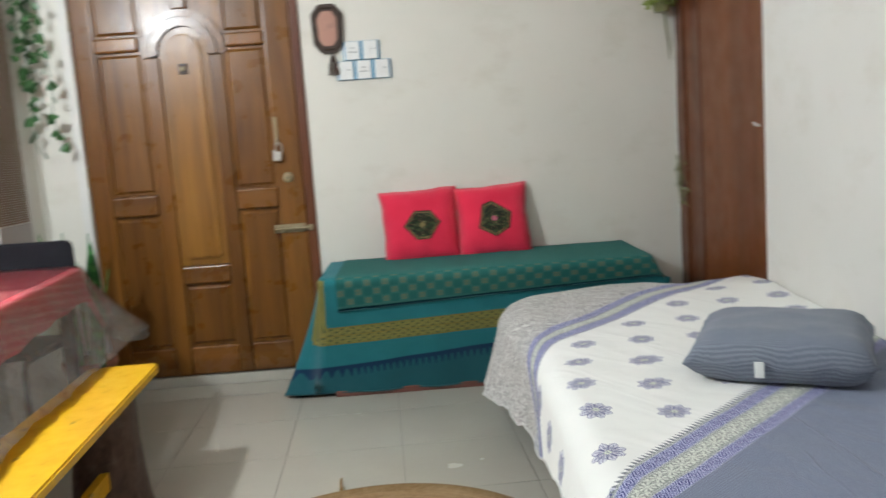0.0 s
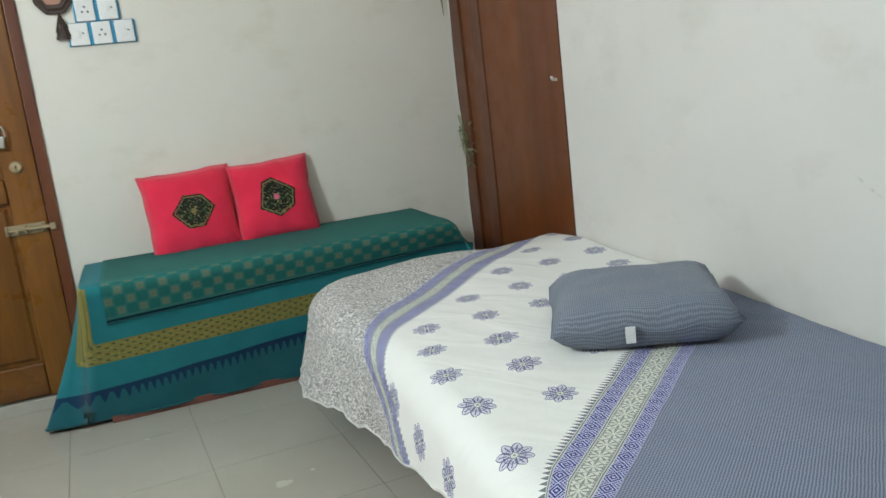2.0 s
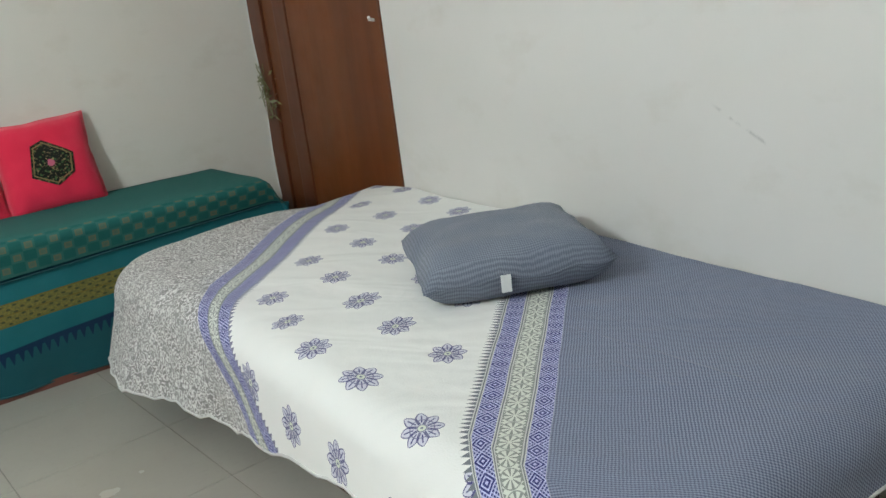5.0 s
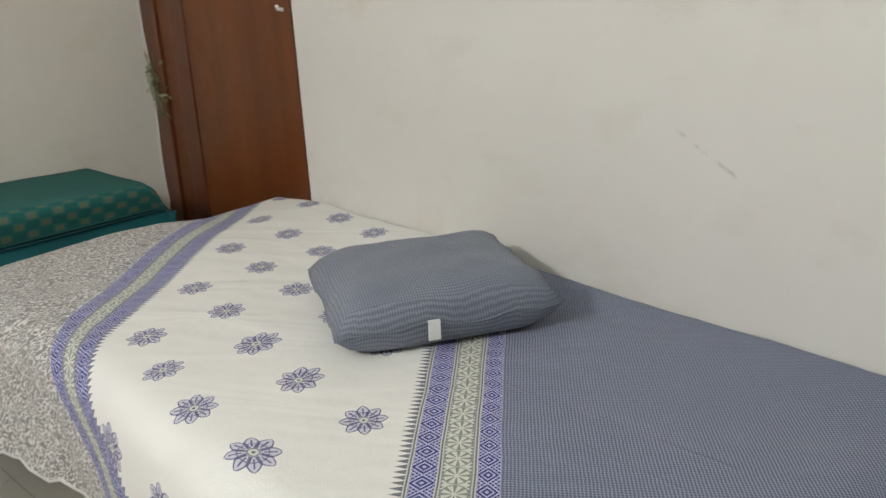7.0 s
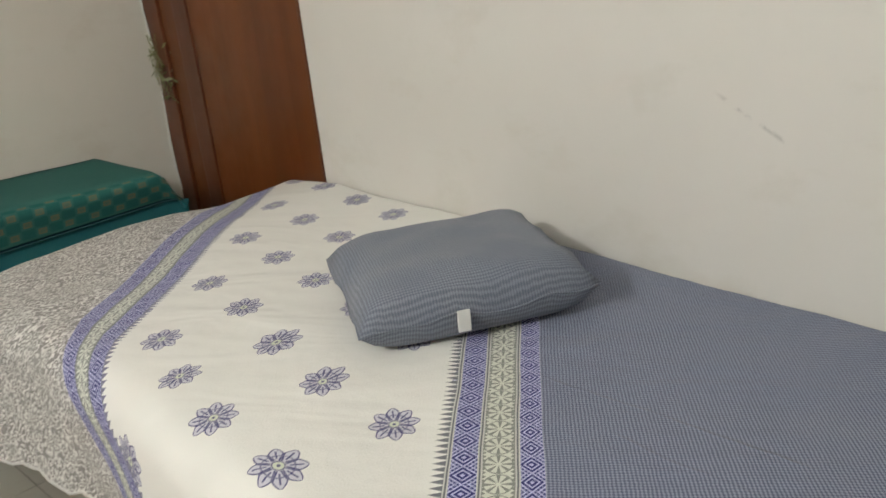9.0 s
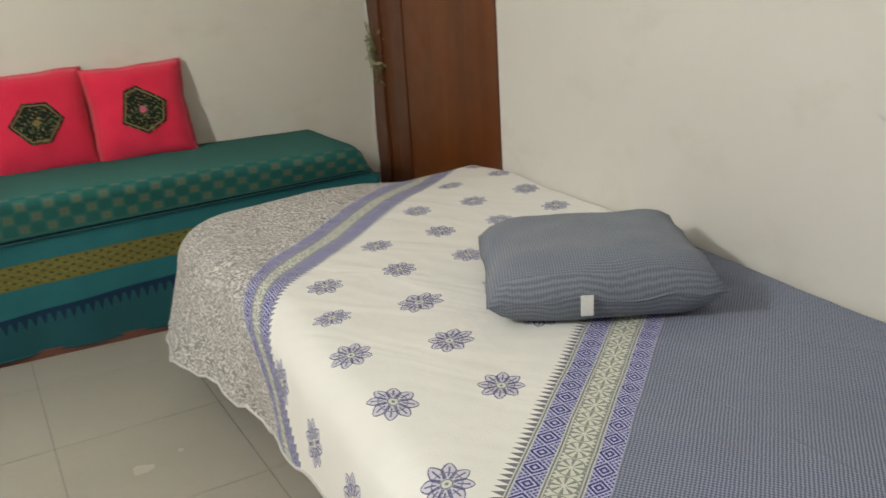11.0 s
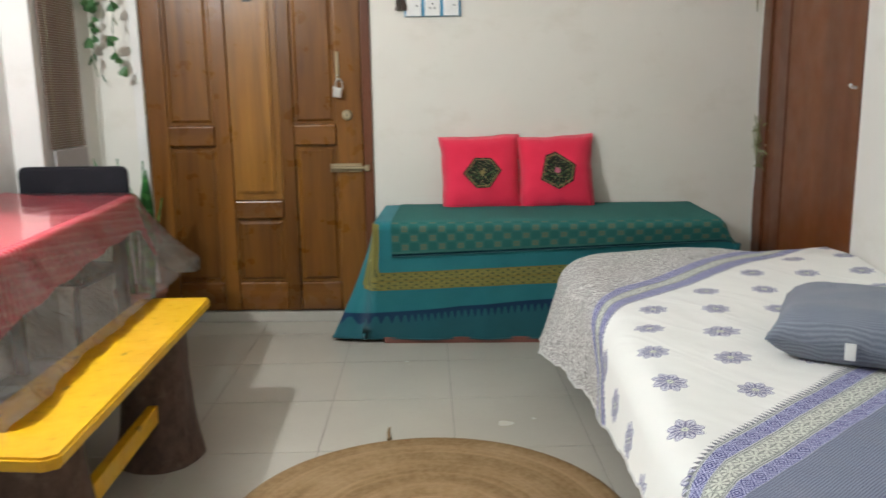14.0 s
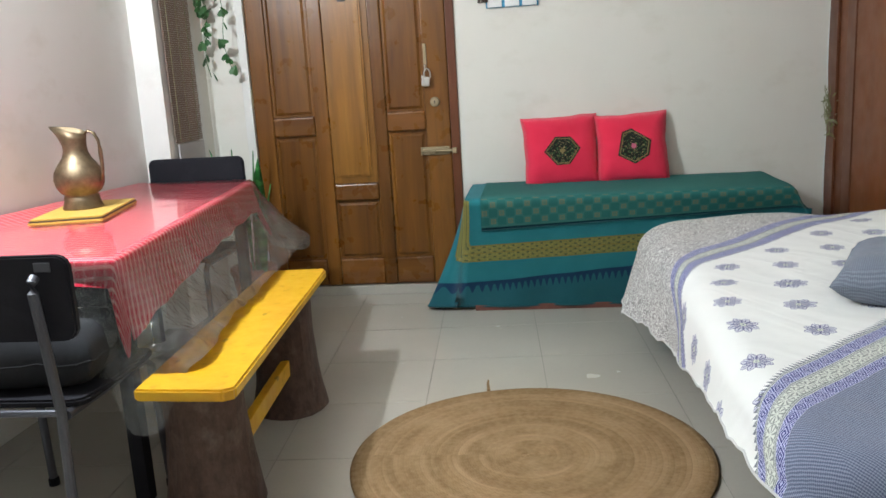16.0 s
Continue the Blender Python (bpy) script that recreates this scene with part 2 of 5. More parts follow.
    tip = g.f("ADD", 1.364, g.f("MULTIPLY", g.f("SUBTRACT", 0.5, tooth), 0.046))
    col = g.mix(g.f("MULTIPLY", g.ramp(g.f("SUBTRACT", tip, s), 0.0, 0.001), g.ramp(s, 1.361, 1.363)), col, (0.17, 0.18, 0.20))
    tip2 = g.f("SUBTRACT", 2.056, g.f("MULTIPLY", g.f("SUBTRACT", 0.5, tooth), 0.036))
    col = g.mix(g.f("MULTIPLY", g.ramp(g.f("SUBTRACT", s, tip2), 0.0, 0.001), g.ramp(s, 2.058, 2.056, 0.0, 1.0)), col, (0.20, 0.20, 0.28))
    col = lay(col, 1.318, 1.3645, lattice(1.3195, 1.3625, indigo, lilac, 0.040))
    col = lay(col, 1.265, 1.318, stars(1.267, 1.316, pale, olive, 0.044))
    col = lay(col, 1.227, 1.265, lattice(1.2275, 1.2635, indigo, lilac, 0.040, 0.5))
    for e in (1.3635, 1.318, 1.265):
        col = lay(col, e - 0.0042, e + 0.0030, (0.60, 0.61, 0.56))
        col = lay(col, e - 0.0020, e + 0.0008, (0.15, 0.16, 0.17))
    col = lay(col, 2.055, 2.100, lattice(2.056, 2.099, indigo, lilac, 0.040))
    col = lay(col, 2.100, 2.147, stars(2.101, 2.146, pale, olive, 0.044))
    col = lay(col, 2.147, 2.192, lattice(2.148, 2.191, indigo, lilac, 0.040, 0.5))
    for e in (2.055, 2.100, 2.147):
        col = lay(col, e - 0.0010, e + 0.0012, (0.20, 0.21, 0.24))
    # grey scrollwork: curling pale lines on taupe
    bend = g.node("ShaderNodeVectorMath")
    bend.operation = "ADD"
    g.put(bend.inputs[0], uv)
    g.put(bend.inputs[1], g.scale(g.vec(g.noise(uv, 34, 2), g.noise(g.scale(uv, (1.0, 1.3, 1.0)), 41, 2), 0.0), (0.022, 0.022, 0.0)))
    curl = g.cells(bend.outputs[0], 62)
    scroll = g.ramp(g.f("SINE", g.f("MULTIPLY", curl, 15.0)), -0.35, 0.3)
    scroll = g.f("MULTIPLY", scroll, g.ramp(g.noise(uv, 130, 2), 0.36, 0.52, 0.25, 1.0))
    pais = g.mix(scroll, (0.245, 0.232, 0.225), (0.74, 0.73, 0.70))
    pais = g.mix(g.ramp(g.noise(uv, 11, 3), 0.45, 0.62, 0.0, 0.35), pais, (0.42, 0.41, 0.39))
    col = g.mix(g.ramp(s, 2.191, 2.193), col, pais)
    # dark striped half
    shake = g.f("MULTIPLY", g.noise(uv, 70, 2), 0.0030)
    k1 = g.f("SINE", g.f("MULTIPLY", g.f("ADD", s, shake), 2 * math.pi / 0.0056))
    k2 = g.f("SINE", g.f("MULTIPLY", g.f("ADD", along, shake), 2 * math.pi / 0.0056))
    grey = g.mix(g.noise(uv, 4, 3), (0.27, 0.298, 0.39), (0.315, 0.342, 0.43))
    dark = g.mix(g.ramp(g.f("ADD", g.f("MULTIPLY", k1, g.ramp(g.noise(uv, 1.6, 2), 0.4, 0.6, 0.3, 1.0)), g.f("MULTIPLY", k2, 0.75)), -0.9, 1.1), (0.088, 0.102, 0.168), grey)
    col = g.mix(g.ramp(s, 1.228, 1.226), col, dark)

    # ironed-in creases on the dark half, soft drag folds on the rest
    def crease(px, py, deg, size, lo, hi):
        c, q = math.cos(radians(deg)), math.sin(radians(deg))
        t = g.f("ADD", g.f("MULTIPLY", g.f("SUBTRACT", x, px), c), g.f("MULTIPLY", g.f("SUBTRACT", y, py), q))
        o = g.f("ADD", g.f("MULTIPLY", g.f("SUBTRACT", x, px), -q), g.f("MULTIPLY", g.f("SUBTRACT", y, py), c))
        o = g.f("ADD", o, g.f("MULTIPLY", g.f("SUBTRACT", g.noise(uv, 6, 2), 0.5), 0.03))
        ridge = g.ramp(g.f("ABSOLUTE", o), 0.0, size, 1.0, 0.0)
        return g.f("MULTIPLY", g.f("MULTIPLY", ridge, g.between(t, lo, hi, 0.03)), g.ramp(g.noise(uv, 13, 2), 0.36, 0.5, 0.25, 1.0))

    folds = g.f("ADD", crease(0.885, 2.39, -85, 0.005, 0.0, 0.42), crease(0.816, 2.21, -88, 0.006, 0.0, 0.20))
    drag = g.noise(g.scale(g.vec(s, along, 0.0), (2.2, 7.0, 1.0)), 1.0, 2, 0.5, 0.8)
    h = g.f("ADD", g.f("MULTIPLY", g.noise(uv, 8, 3, 0.5, 0.2), 5.0), g.f("MULTIPLY", g.noise(uv, 260, 2), 0.6))
    h = g.f("ADD", h, g.f("ADD", g.f("MULTIPLY", drag, 11.0), g.f("MULTIPLY", folds, 3.2)))
    return g.done(col, 0.85, h, 0.55, 0.0024, spec=0.15, sheen=0.15)


def pillow_cloth():
    g = Graph("striped_pillow_cotton")
    p = g.obj()
    x, y, z = g.xyz(p)
    x = g.f("ADD", x, g.f("MULTIPLY", g.noise(p, 70, 2), 0.0035))
    y = g.f("ADD", y, g.f("MULTIPLY", g.noise(g.scale(p, (1.0, 1.2, 1.0)), 75, 2), 0.0035))
    f1 = g.f("ADD", g.f("SINE", g.f("MULTIPLY", y, 2 * math.pi / 0.0054)), g.f("SINE", g.f("MULTIPLY", x, 2 * math.pi / 0.0054)))
    c = g.mix(g.ramp(f1, -1.3, 1.5), (0.130, 0.147, 0.190), (0.255, 0.277, 0.330))
    c = g.mix(g.ramp(g.noise(p, 6, 3), 0.35, 0.7, 0.0, 0.35), c, (0.11, 0.13, 0.19))
    return g.done(c, 0.85, cloth_weave(g, p), 0.25, 0.0008, spec=0.15, sheen=0.15)


def teal_cloth():
    """Turquoise spread with an ochre woven border; v runs down from the bed's edge, u along it."""
    g = Graph("turquoise_cotton")
    uv = g.uv()
    u, v, _ = g.xyz(uv)
    n = g.noise(uv, 9, 4)
    c = g.mix(n, (0.018, 0.140, 0.168), (0.030, 0.200, 0.228))
    gold = g.mix(g.ramp(g.noise(uv, 120, 3), 0.35, 0.65), (0.285, 0.235, 0.055), (0.150, 0.155, 0.050))
    dot = g.f("MULTIPLY", g.f("SINE", g.f("MULTIPLY", u, 2 * math.pi / 0.045)), g.f("SINE", g.f("MULTIPLY", v, 2 * math.pi / 0.028)))
    gold = g.mix(g.ramp(dot, 0.45, 0.7, 0.0, 0.8), gold, (0.04, 0.06, 0.035))
    c = g.mix(g.between(v, 0.220, 0.311, 0.001), c, gold)
    for e in (0.222, 0.265, 0.309):
        c = g.mix(g.between(v, e - 0.0018, e + 0.0018, 0.0005), c, (0.20, 0.15, 0.03))
    v = g.f("ADD", v, g.f("MULTIPLY", g.f("ADD", u, 0.35), 0.050))
    navy = g.mix(n, (0.006, 0.028, 0.075), (0.010, 0.042, 0.10))
    saw = g.f("ABSOLUTE", g.f("SUBTRACT", g.f("FRACT", g.f("DIVIDE", u, 0.030)), 0.5))
    edge = g.f("ADD", 0.447, g.f("MULTIPLY", g.ramp(saw, 0.15, 0.45), 0.040))
    deep = g.mix(n, (0.016, 0.092, 0.115), (0.022, 0.120, 0.145))
    c = g.mix(g.ramp(v, 0.424, 0.427), c, navy)
    c = g.mix(g.ramp(g.f("SUBTRACT", v, edge), -0.001, 0.001), c, deep)
    return g.done(c, 0.85, cloth_weave(g, uv), 0.3, 0.001, spec=0.12, sheen=0.1)


def runner_cloth():
    """Dark green woven runner with a band of stepped squares."""
    g = Graph("green_woven_runner")
    uv = g.uv()
    u, v, _ = g.xyz(uv)
    n = g.noise(g.scale(uv, (9, 60, 1)), 4, 4)
    c = g.mix(n, (0.030, 0.125, 0.112), (0.052, 0.165, 0.145))
    k = 0.040
    col = g.f("FLOOR", g.f("DIVIDE", u, k))
    row = g.f("FLOOR", g.f("DIVIDE", v, k))
    chk = g.f("PINGPONG", g.f("ADD", col, row), 1.0)
    fu = g.f("ABSOLUTE", g.f("SUBTRACT", g.f("FRACT", g.f("DIVIDE", u, k)), 0.5))
    fv = g.f("ABSOLUTE", g.f("SUBTRACT", g.f("FRACT", g.f("DIVIDE", v, k)), 0.5))
    sq = g.ramp(g.f("MAXIMUM", fu, fv), 0.29, 0.32, 1.0, 0.0)
    hole = g.ramp(g.f("MAXIMUM", fu, fv), 0.17, 0.21, 0.55, 1.0)
    inband = g.between(v, -0.02, 0.118, 0.001)
    c = g.mix(g.f("MULTIPLY", g.f("MULTIPLY", chk, inband), 0.55), c, (0.008, 0.100, 0.092))
    odd = g.f("SUBTRACT", 1.0, chk)
    c = g.mix(g.f("MULTIPLY", g.f("MULTIPLY", g.f("MULTIPLY", odd, sq), inband), g.f("MULTIPLY", hole, 0.8)), c, (0.165, 0.150, 0.088))
    c = g.mix(g.between(v, 0.128, 0.137, 0.001), c, (0.006, 0.04, 0.06))
    return g.done(c, 0.85, cloth_weave(g, uv), 0.35, 0.001, spec=0.12)


def table_cloth():
    g = Graph("red_checked_cotton")
    uv = g.uv()
    u, v, _ = g.xyz(uv)
    a = g.ramp(g.f("ABSOLUTE", g.f("SUBTRACT", g.f("FRACT", g.f("DIVIDE", u, 0.030)), 0.5)), 0.10, 0.20, 1.0, 0.0)
    b = g.ramp(g.f("ABSOLUTE", g.f("SUBTRACT", g.f("FRACT", g.f("DIVIDE", v, 0.030)), 0.5)), 0.10, 0.24, 1.0, 0.0)
    c = g.mix(g.noise(uv, 6, 3), (0.66, 0.022, 0.062), (0.56, 0.018, 0.050))
    c = g.mix(g.f("MULTIPLY", b, 0.62), c, (0.85, 0.42, 0.43))
    c = g.mix(g.f("MULTIPLY", a, 0.20), c, (0.85, 0.45, 0.45))
    return g.done(c, 0.75, cloth_weave(g, uv), 0.2, 0.001, spec=0.2)


def clear_plastic():
    """Clear vinyl: smooth where it lies on the table, creased and milky where it hangs."""
    g = Graph("clear_plastic_sheet")
    p = g.obj()
    _, _, zz = g.xyz(p)
    hang = g.ramp(zz, 0.742, 0.70)
    clear = g.node("ShaderNodeBsdfTransparent")
    # the hanging part is tinted greyer to deepen the shade on the bench
    g.put(clear.inputs[0], g.mix(hang, (0.97, 0.97, 0.96), (0.84, 0.845, 0.835)))
    gloss = g.node("ShaderNodeBsdfGlossy")
    gloss.inputs["Color"].default_value = (1, 1, 1, 1)
    gloss.inputs["Roughness"].default_value = 0.09
    ridged = g.f("ABSOLUTE", g.f("SUBTRACT", g.noise(p, 9, 4, 0.6, 1.2), 0.5))
    creased = g.f("ADD", g.f("MULTIPLY", ridged, 2.2), g.f("MULTIPLY", g.noise(p, 30, 3), 0.25))
    lying = g.f("ADD", g.f("MULTIPLY", g.noise(g.scale(p, (1.0, 0.6, 0.0)), 7, 2), 0.16), g.f("MULTIPLY", g.noise(g.scale(p, (1.6, 1.0, 0.0)), 36, 2), 0.02))
    bump = g.node("ShaderNodeBump")
    g.put(bump.inputs["Height"], g.f("ADD", g.f("MULTIPLY", creased, hang), lying))
    bump.inputs["Strength"].default_value = 0.8
    bump.inputs["Distance"].default_value = 0.022
    g.t.links.new(bump.outputs[0], gloss.inputs["Normal"])
    fr = g.node("ShaderNodeFresnel")
    fr.inputs["IOR"].default_value = 1.5
    g.t.links.new(bump.outputs[0], fr.inputs["Normal"])
    m = g.node("ShaderNodeMixShader")
    g.put(m.inputs[0], g.f("MINIMUM", g.f("ADD", g.f("MULTIPLY", fr.outputs[0], 0.95), 0.02), 1.0))
    g.t.links.new(clear.outputs[0], m.inputs[1])
    g.t.links.new(gloss.outputs[0], m.inputs[2])
    # pale diffuse haze, strongest on creases, also makes up for weak reflections
    haze = g.node("ShaderNodeBsdfDiffuse")
    haze.inputs["Color"].default_value = (0.78, 0.79, 0.77, 1)
    m2 = g.node("ShaderNodeMixShader")
    lines = g.ramp(ridged, 0.0, 0.02, 0.11, 0.03)
    g.put(m2.inputs[0], g.f("MULTIPLY", g.f("ADD", lines, g.ramp(g.noise(p, 6, 3), 0.4, 0.7, 0.0, 0.08)), g.f("MAXIMUM", hang, 0.12)))
    g.t.links.new(m.outputs[0], m2.inputs[1])
    g.t.links.new(haze.outputs[0], m2.inputs[2])
    g.t.links.new(m2.outputs[0], g.out.inputs["Surface"])
    return g.m


def bark():
    g = Graph("brown_log_bark")
    p = g.obj()
    x, y, z = g.xyz(p)
    n = g.noise(g.scale(p, (1, 1, 0.6)), 30, 6, 0.7)
    m = g.noise(p, 11, 6, 0.65)
    c = g.mix(g.ramp(n, 0.3, 0.7), (0.055, 0.030, 0.022), (0.135, 0.080, 0.058))
    c = g.mix(g.ramp(m, 0.56, 0.70, 0.0, 0.45), c, (0.22, 0.165, 0.12))
    return g.done(c, 0.6, n, 0.6, 0.006, spec=0.3)


def bench_paint():
    """Yellow gloss paint with grey-brown scuffs and small dark chips."""
    g = Graph("yellow_gloss_paint")
    p = g.obj()
    n = g.noise(p, 6, 6, 0.65)
    m = g.noise(p, 24, 5, 0.6)
    c = g.mix(g.ramp(n, 0.35, 0.7), (0.70, 0.40, 0.004), (0.62, 0.31, 0.004))
    c = g.mix(g.ramp(m, 0.60, 0.74, 0.0, 0.6), c, (0.36, 0.20, 0.03))
    c = g.mix(g.ramp(g.cells(g.scale(p, (1.0, 0.5, 1.0)), 11), 0.07, 0.11, 0.65, 0.0), c, (0.16, 0.09, 0.02))
    return g.done(c, g.ramp(m, 0.3, 0.7, 0.28, 0.45), m, 0.12, 0.001)


def jute():
    g = Graph("braided_jute")
    p = g.obj()
    x, y, z = g.xyz(p)
    r = g.f("SQRT", g.f("ADD", g.f("MULTIPLY", x, x), g.f("MULTIPLY", y, y)))
    th = g.f("ARCTAN2", y, x)
    rings = g.f("ADD", g.f("DIVIDE", r, 0.0165), g.f("DIVIDE", th, 2 * math.pi))
    groove = g.f("ABSOLUTE", g.f("SUBTRACT", g.f("FRACT", rings), 0.5))
    ringno = g.node("ShaderNodeTexNoise")
    ringno.noise_dimensions = "1D"
    g.put(ringno.inputs["W"], g.f("MULTIPLY", g.f("FLOOR", rings), 0.43))
    ringno.inputs["Scale"].default_value = 1.0
    twist = g.f("SINE", g.f("ADD", g.f("MULTIPLY", g.f("MULTIPLY", th, r), 2 * math.pi / 0.019), g.f("MULTIPLY", g.f("FLOOR", rings), 2.4)))
    c = g.mix(g.ramp(ringno.outputs["Fac"], 0.35, 0.65), (0.32, 0.205, 0.106), (0.225, 0.138, 0.064))
    wide = g.noise(g.vec(g.f("MULTIPLY", r, 13.0), g.f("MULTIPLY", th, 0.5), 0.0), 1.0, 3)
    c = g.mix(g.ramp(wide, 0.42, 0.58, 0.0, 0.7), c, (0.165, 0.098, 0.042))
    c = g.mix(g.ramp(g.noise(p, 7, 4, 0.6), 0.48, 0.68, 0.0, 0.28), c, (0.38, 0.265, 0.145))
    c = g.mix(g.ramp(r, 0.525, 0.545, 0.0, 0.5), c, (0.13, 0.075, 0.032))
    c = g.mix(g.ramp(g.noise(p, 60, 4), 0.35, 0.7, 0.0, 0.3), c, (0.40, 0.285, 0.16))
    c = g.mix(g.ramp(groove, 0.40, 0.5, 0.0, 0.12), c, (0.12, 0.07, 0.03))
    h = g.f("ADD", g.f("MULTIPLY", g.ramp(groove, 0.25, 0.5, 1.0, 0.0), 1.0), g.f("MULTIPLY", twist, 0.25))
    return g.done(c, 0.9, h, 0.25, 0.003, spec=0.1)


def brass(name, colour=(0.42, 0.28, 0.12), rough=0.30):
    g = Graph(name)
    p = g.obj()
    n = g.noise(p, 14, 5, 0.65)
    c = g.mix(g.ramp(n, 0.35, 0.7), colour, tuple(k * 0.45 for k in colour))
    return g.done(c, g.ramp(n, 0.3, 0.7, rough, rough + 0.2), g.noise(p, 90, 3), 0.08, 0.001, metal=0.95)


def bamboo():
    g = Graph("bamboo_slats")
    p = g.obj()
    n = g.noise(g.scale(p, (1, 0.2, 1)), 90, 4)
    c = g.mix(n, (0.36, 0.275, 0.22), (0.22, 0.165, 0.135))
    return g.done(c, 0.7, n, 0.3, 0.001)


def leaf_mat(name, a, b):
    g = Graph(name)
    p = g.obj()
    n = g.noise(p, 40, 4)
    isl = g.node("ShaderNodeNewGeometry").outputs["Random Per Island"]
    c = g.mix(g.f("MULTIPLY", g.f("ADD", n, isl), 0.5), a, b)
    return g.done(c, 0.4, n, 0.2, 0.001)


def snake_leaf():
    g = Graph("snake_plant_leaf")
    p = g.obj()
    x, y, z = g.xyz(p)
    n = g.f("SINE", g.f("ADD", g.f("MULTIPLY", z, 95.0), g.f("MULTIPLY", g.noise(p, 26, 3), 9.0)))
    c = g.mix(g.ramp(n, -0.3, 0.6), (0.022, 0.12, 0.022), (0.065, 0.24, 0.05))
    return g.done(c, 0.35, n, 0.1, 0.001)


M_WALL = wall_paint()
M_TILE = floor_tile()
M_GROUT = painted("tile_grout", (0.26, 0.24, 0.205), 0.8, scale=30)
M_TEAK = varnished("varnished_teak", (0.092, 0.033, 0.006), (0.205, 0.084, 0.013), 2, 0.24)
M_TEAKX = varnished("varnished_teak_rail", (0.110, 0.040, 0.009), (0.200, 0.082, 0.016), 0, 0.20)
M_GOLDTEAK = varnished("golden_teak_panel", (0.170, 0.070, 0.010), (0.30, 0.135, 0.022), 2, 0.26, spread=0.15)
M_FRAME = varnished("dark_red_door_frame", (0.092, 0.026, 0.011), (0.130, 0.042, 0.015), 2, 0.3, spread=0.15)
M_PLY = varnished("veneered_side_door", (0.100, 0.026, 0.006), (0.165, 0.050, 0.011), 2, 0.36, 0.35, 0.1)
M_RED = red_cotton()
M_EMB = embroidery()
M_GOLD = gold_thread()
M_BEDSPREAD = bedspread_cloth()
M_PILLOW = pillow_cloth()
M_TEAL = teal_cloth()
M_RUNNER = runner_cloth()
M_CHECK = table_cloth()
M_PLASTIC = clear_plastic()
M_BARK = bark()
M_JUTE = jute()
M_BRASS = brass("tarnished_brass", (0.30, 0.225, 0.140), 0.40)
M_BOLT = painted("dull_brass_bolt", (0.34, 0.27, 0.16), 0.55, (0.20, 0.15, 0.09), metal=0.3)
M_STEEL = painted("nickel_steel", (0.62, 0.60, 0.56), 0.25, metal=0.9)
M_BAMBOO = bamboo()
M_YELLOW = bench_paint()
M_YELLOWB = painted("yellow_book_board", (0.60, 0.39, 0.07), 0.5, (0.62, 0.47, 0.20), 0.7, scale=5)
M_BLACK = painted("black_plastic", (0.013, 0.012, 0.016), 0.6, (0.04, 0.04, 0.045))
M_BLACK.node_tree.nodes["Principled BSDF"].inputs["Specular IOR Level"].default_value = 0.2
M_TUBE = painted("grey_steel_tube", (0.10, 0.10, 0.115), 0.35, (0.16, 0.15, 0.15), metal=0.6)
M_WOODTOP = varnished("plain_table_wood", (0.16, 0.09, 0.05), (0.24, 0.14, 0.08), 1)
M_WHITE = painted("white_switch_plastic", (0.80, 0.80, 0.78), 0.35, (0.7, 0.69, 0.65))
M_CYAN = painted("cyan_switch_trim", (0.035, 0.27, 0.47), 0.35, (0.05, 0.28, 0.42))
M_CARVED = painted("dark_carved_wood", (0.055, 0.032, 0.022), 0.5, (0.12, 0.075, 0.05))
M_PICTURE = painted("copper_picture", (0.42, 0.22, 0.16), 0.4, (0.10, 0.06, 0.05), 0.85, scale=22)
M_LEAF = leaf_mat("pothos_leaf", (0.020, 0.075, 0.020), (0.065, 0.16, 0.045))
M_PALELEAF = leaf_mat("yellow_green_leaf", (0.20, 0.27, 0.055), (0.32, 0.38, 0.11))
M_DRY = leaf_mat("dry_vine", (0.24, 0.23, 0.10), (0.15, 0.17, 0.07))
M_SNAKE = snake_leaf()
M_POT = painted("clay_pot", (0.30, 0.12, 0.07), 0.7)
M_BASE = painted("reddish_plank", (0.16, 0.055, 0.038), 0.6)
M_CEIL = painted("ceiling_paint", (0.80, 0.79, 0.76), 0.7, (0.72, 0.71, 0.68), 0.2, scale=2)
M_TAG = painted("white_cloth_tag", (0.75, 0.76, 0.74), 0.8)
M_MATTRESS = painted("maroon_mattress_ticking", (0.20, 0.02, 0.03), 0.85)
M_PINK = painted("pink_thread", (0.55, 0.12, 0.20), 0.8)
M_DARKFILL = painted("dark_fill_cloth", (0.010, 0.010, 0.013), 0.75, (0.035, 0.035, 0.04), bump=0.3)
M_HEM = painted("hem_thread", (0.62, 0.61, 0.59), 0.85, (0.40, 0.39, 0.38), 0.6, scale=60)
M_DEEPTEAL = painted("deep_teal_binding", (0.012, 0.070, 0.085), 0.85, (0.02, 0.11, 0.12))
M_CARD = painted("pale_grey_card", (0.50, 0.47, 0.46), 0.7, (0.40, 0.37, 0.36))


# ---- mesh helpers ----
def finish(bm, name, smooth=False):
    bmesh.ops.recalc_face_normals(bm, faces=bm.faces)
    me = bpy.data.meshes.new(name)
    bm.to_mesh(me)
    bm.free()
    if smooth:
        me.polygons.foreach_set("use_smooth", [True] * len(me.polygons))
    return me


def part(name, bm, material, parent=None, label="", smooth=False):
    me = finish(bm, name, smooth)
    if material:
        me.materials.append(material)
    ob = new(name, me)
    ob.parent = parent
    if label:
        ob["label"] = label
    return ob


def thing(name, at, label, category, group="", kind="", rz=0.0):
    ob = new(name)
    ob.matrix_basis = pose(*at, 0, 0, rz)
    ob.empty_display_size = 0.1
    return tagged(ob, label, category, group, kind)


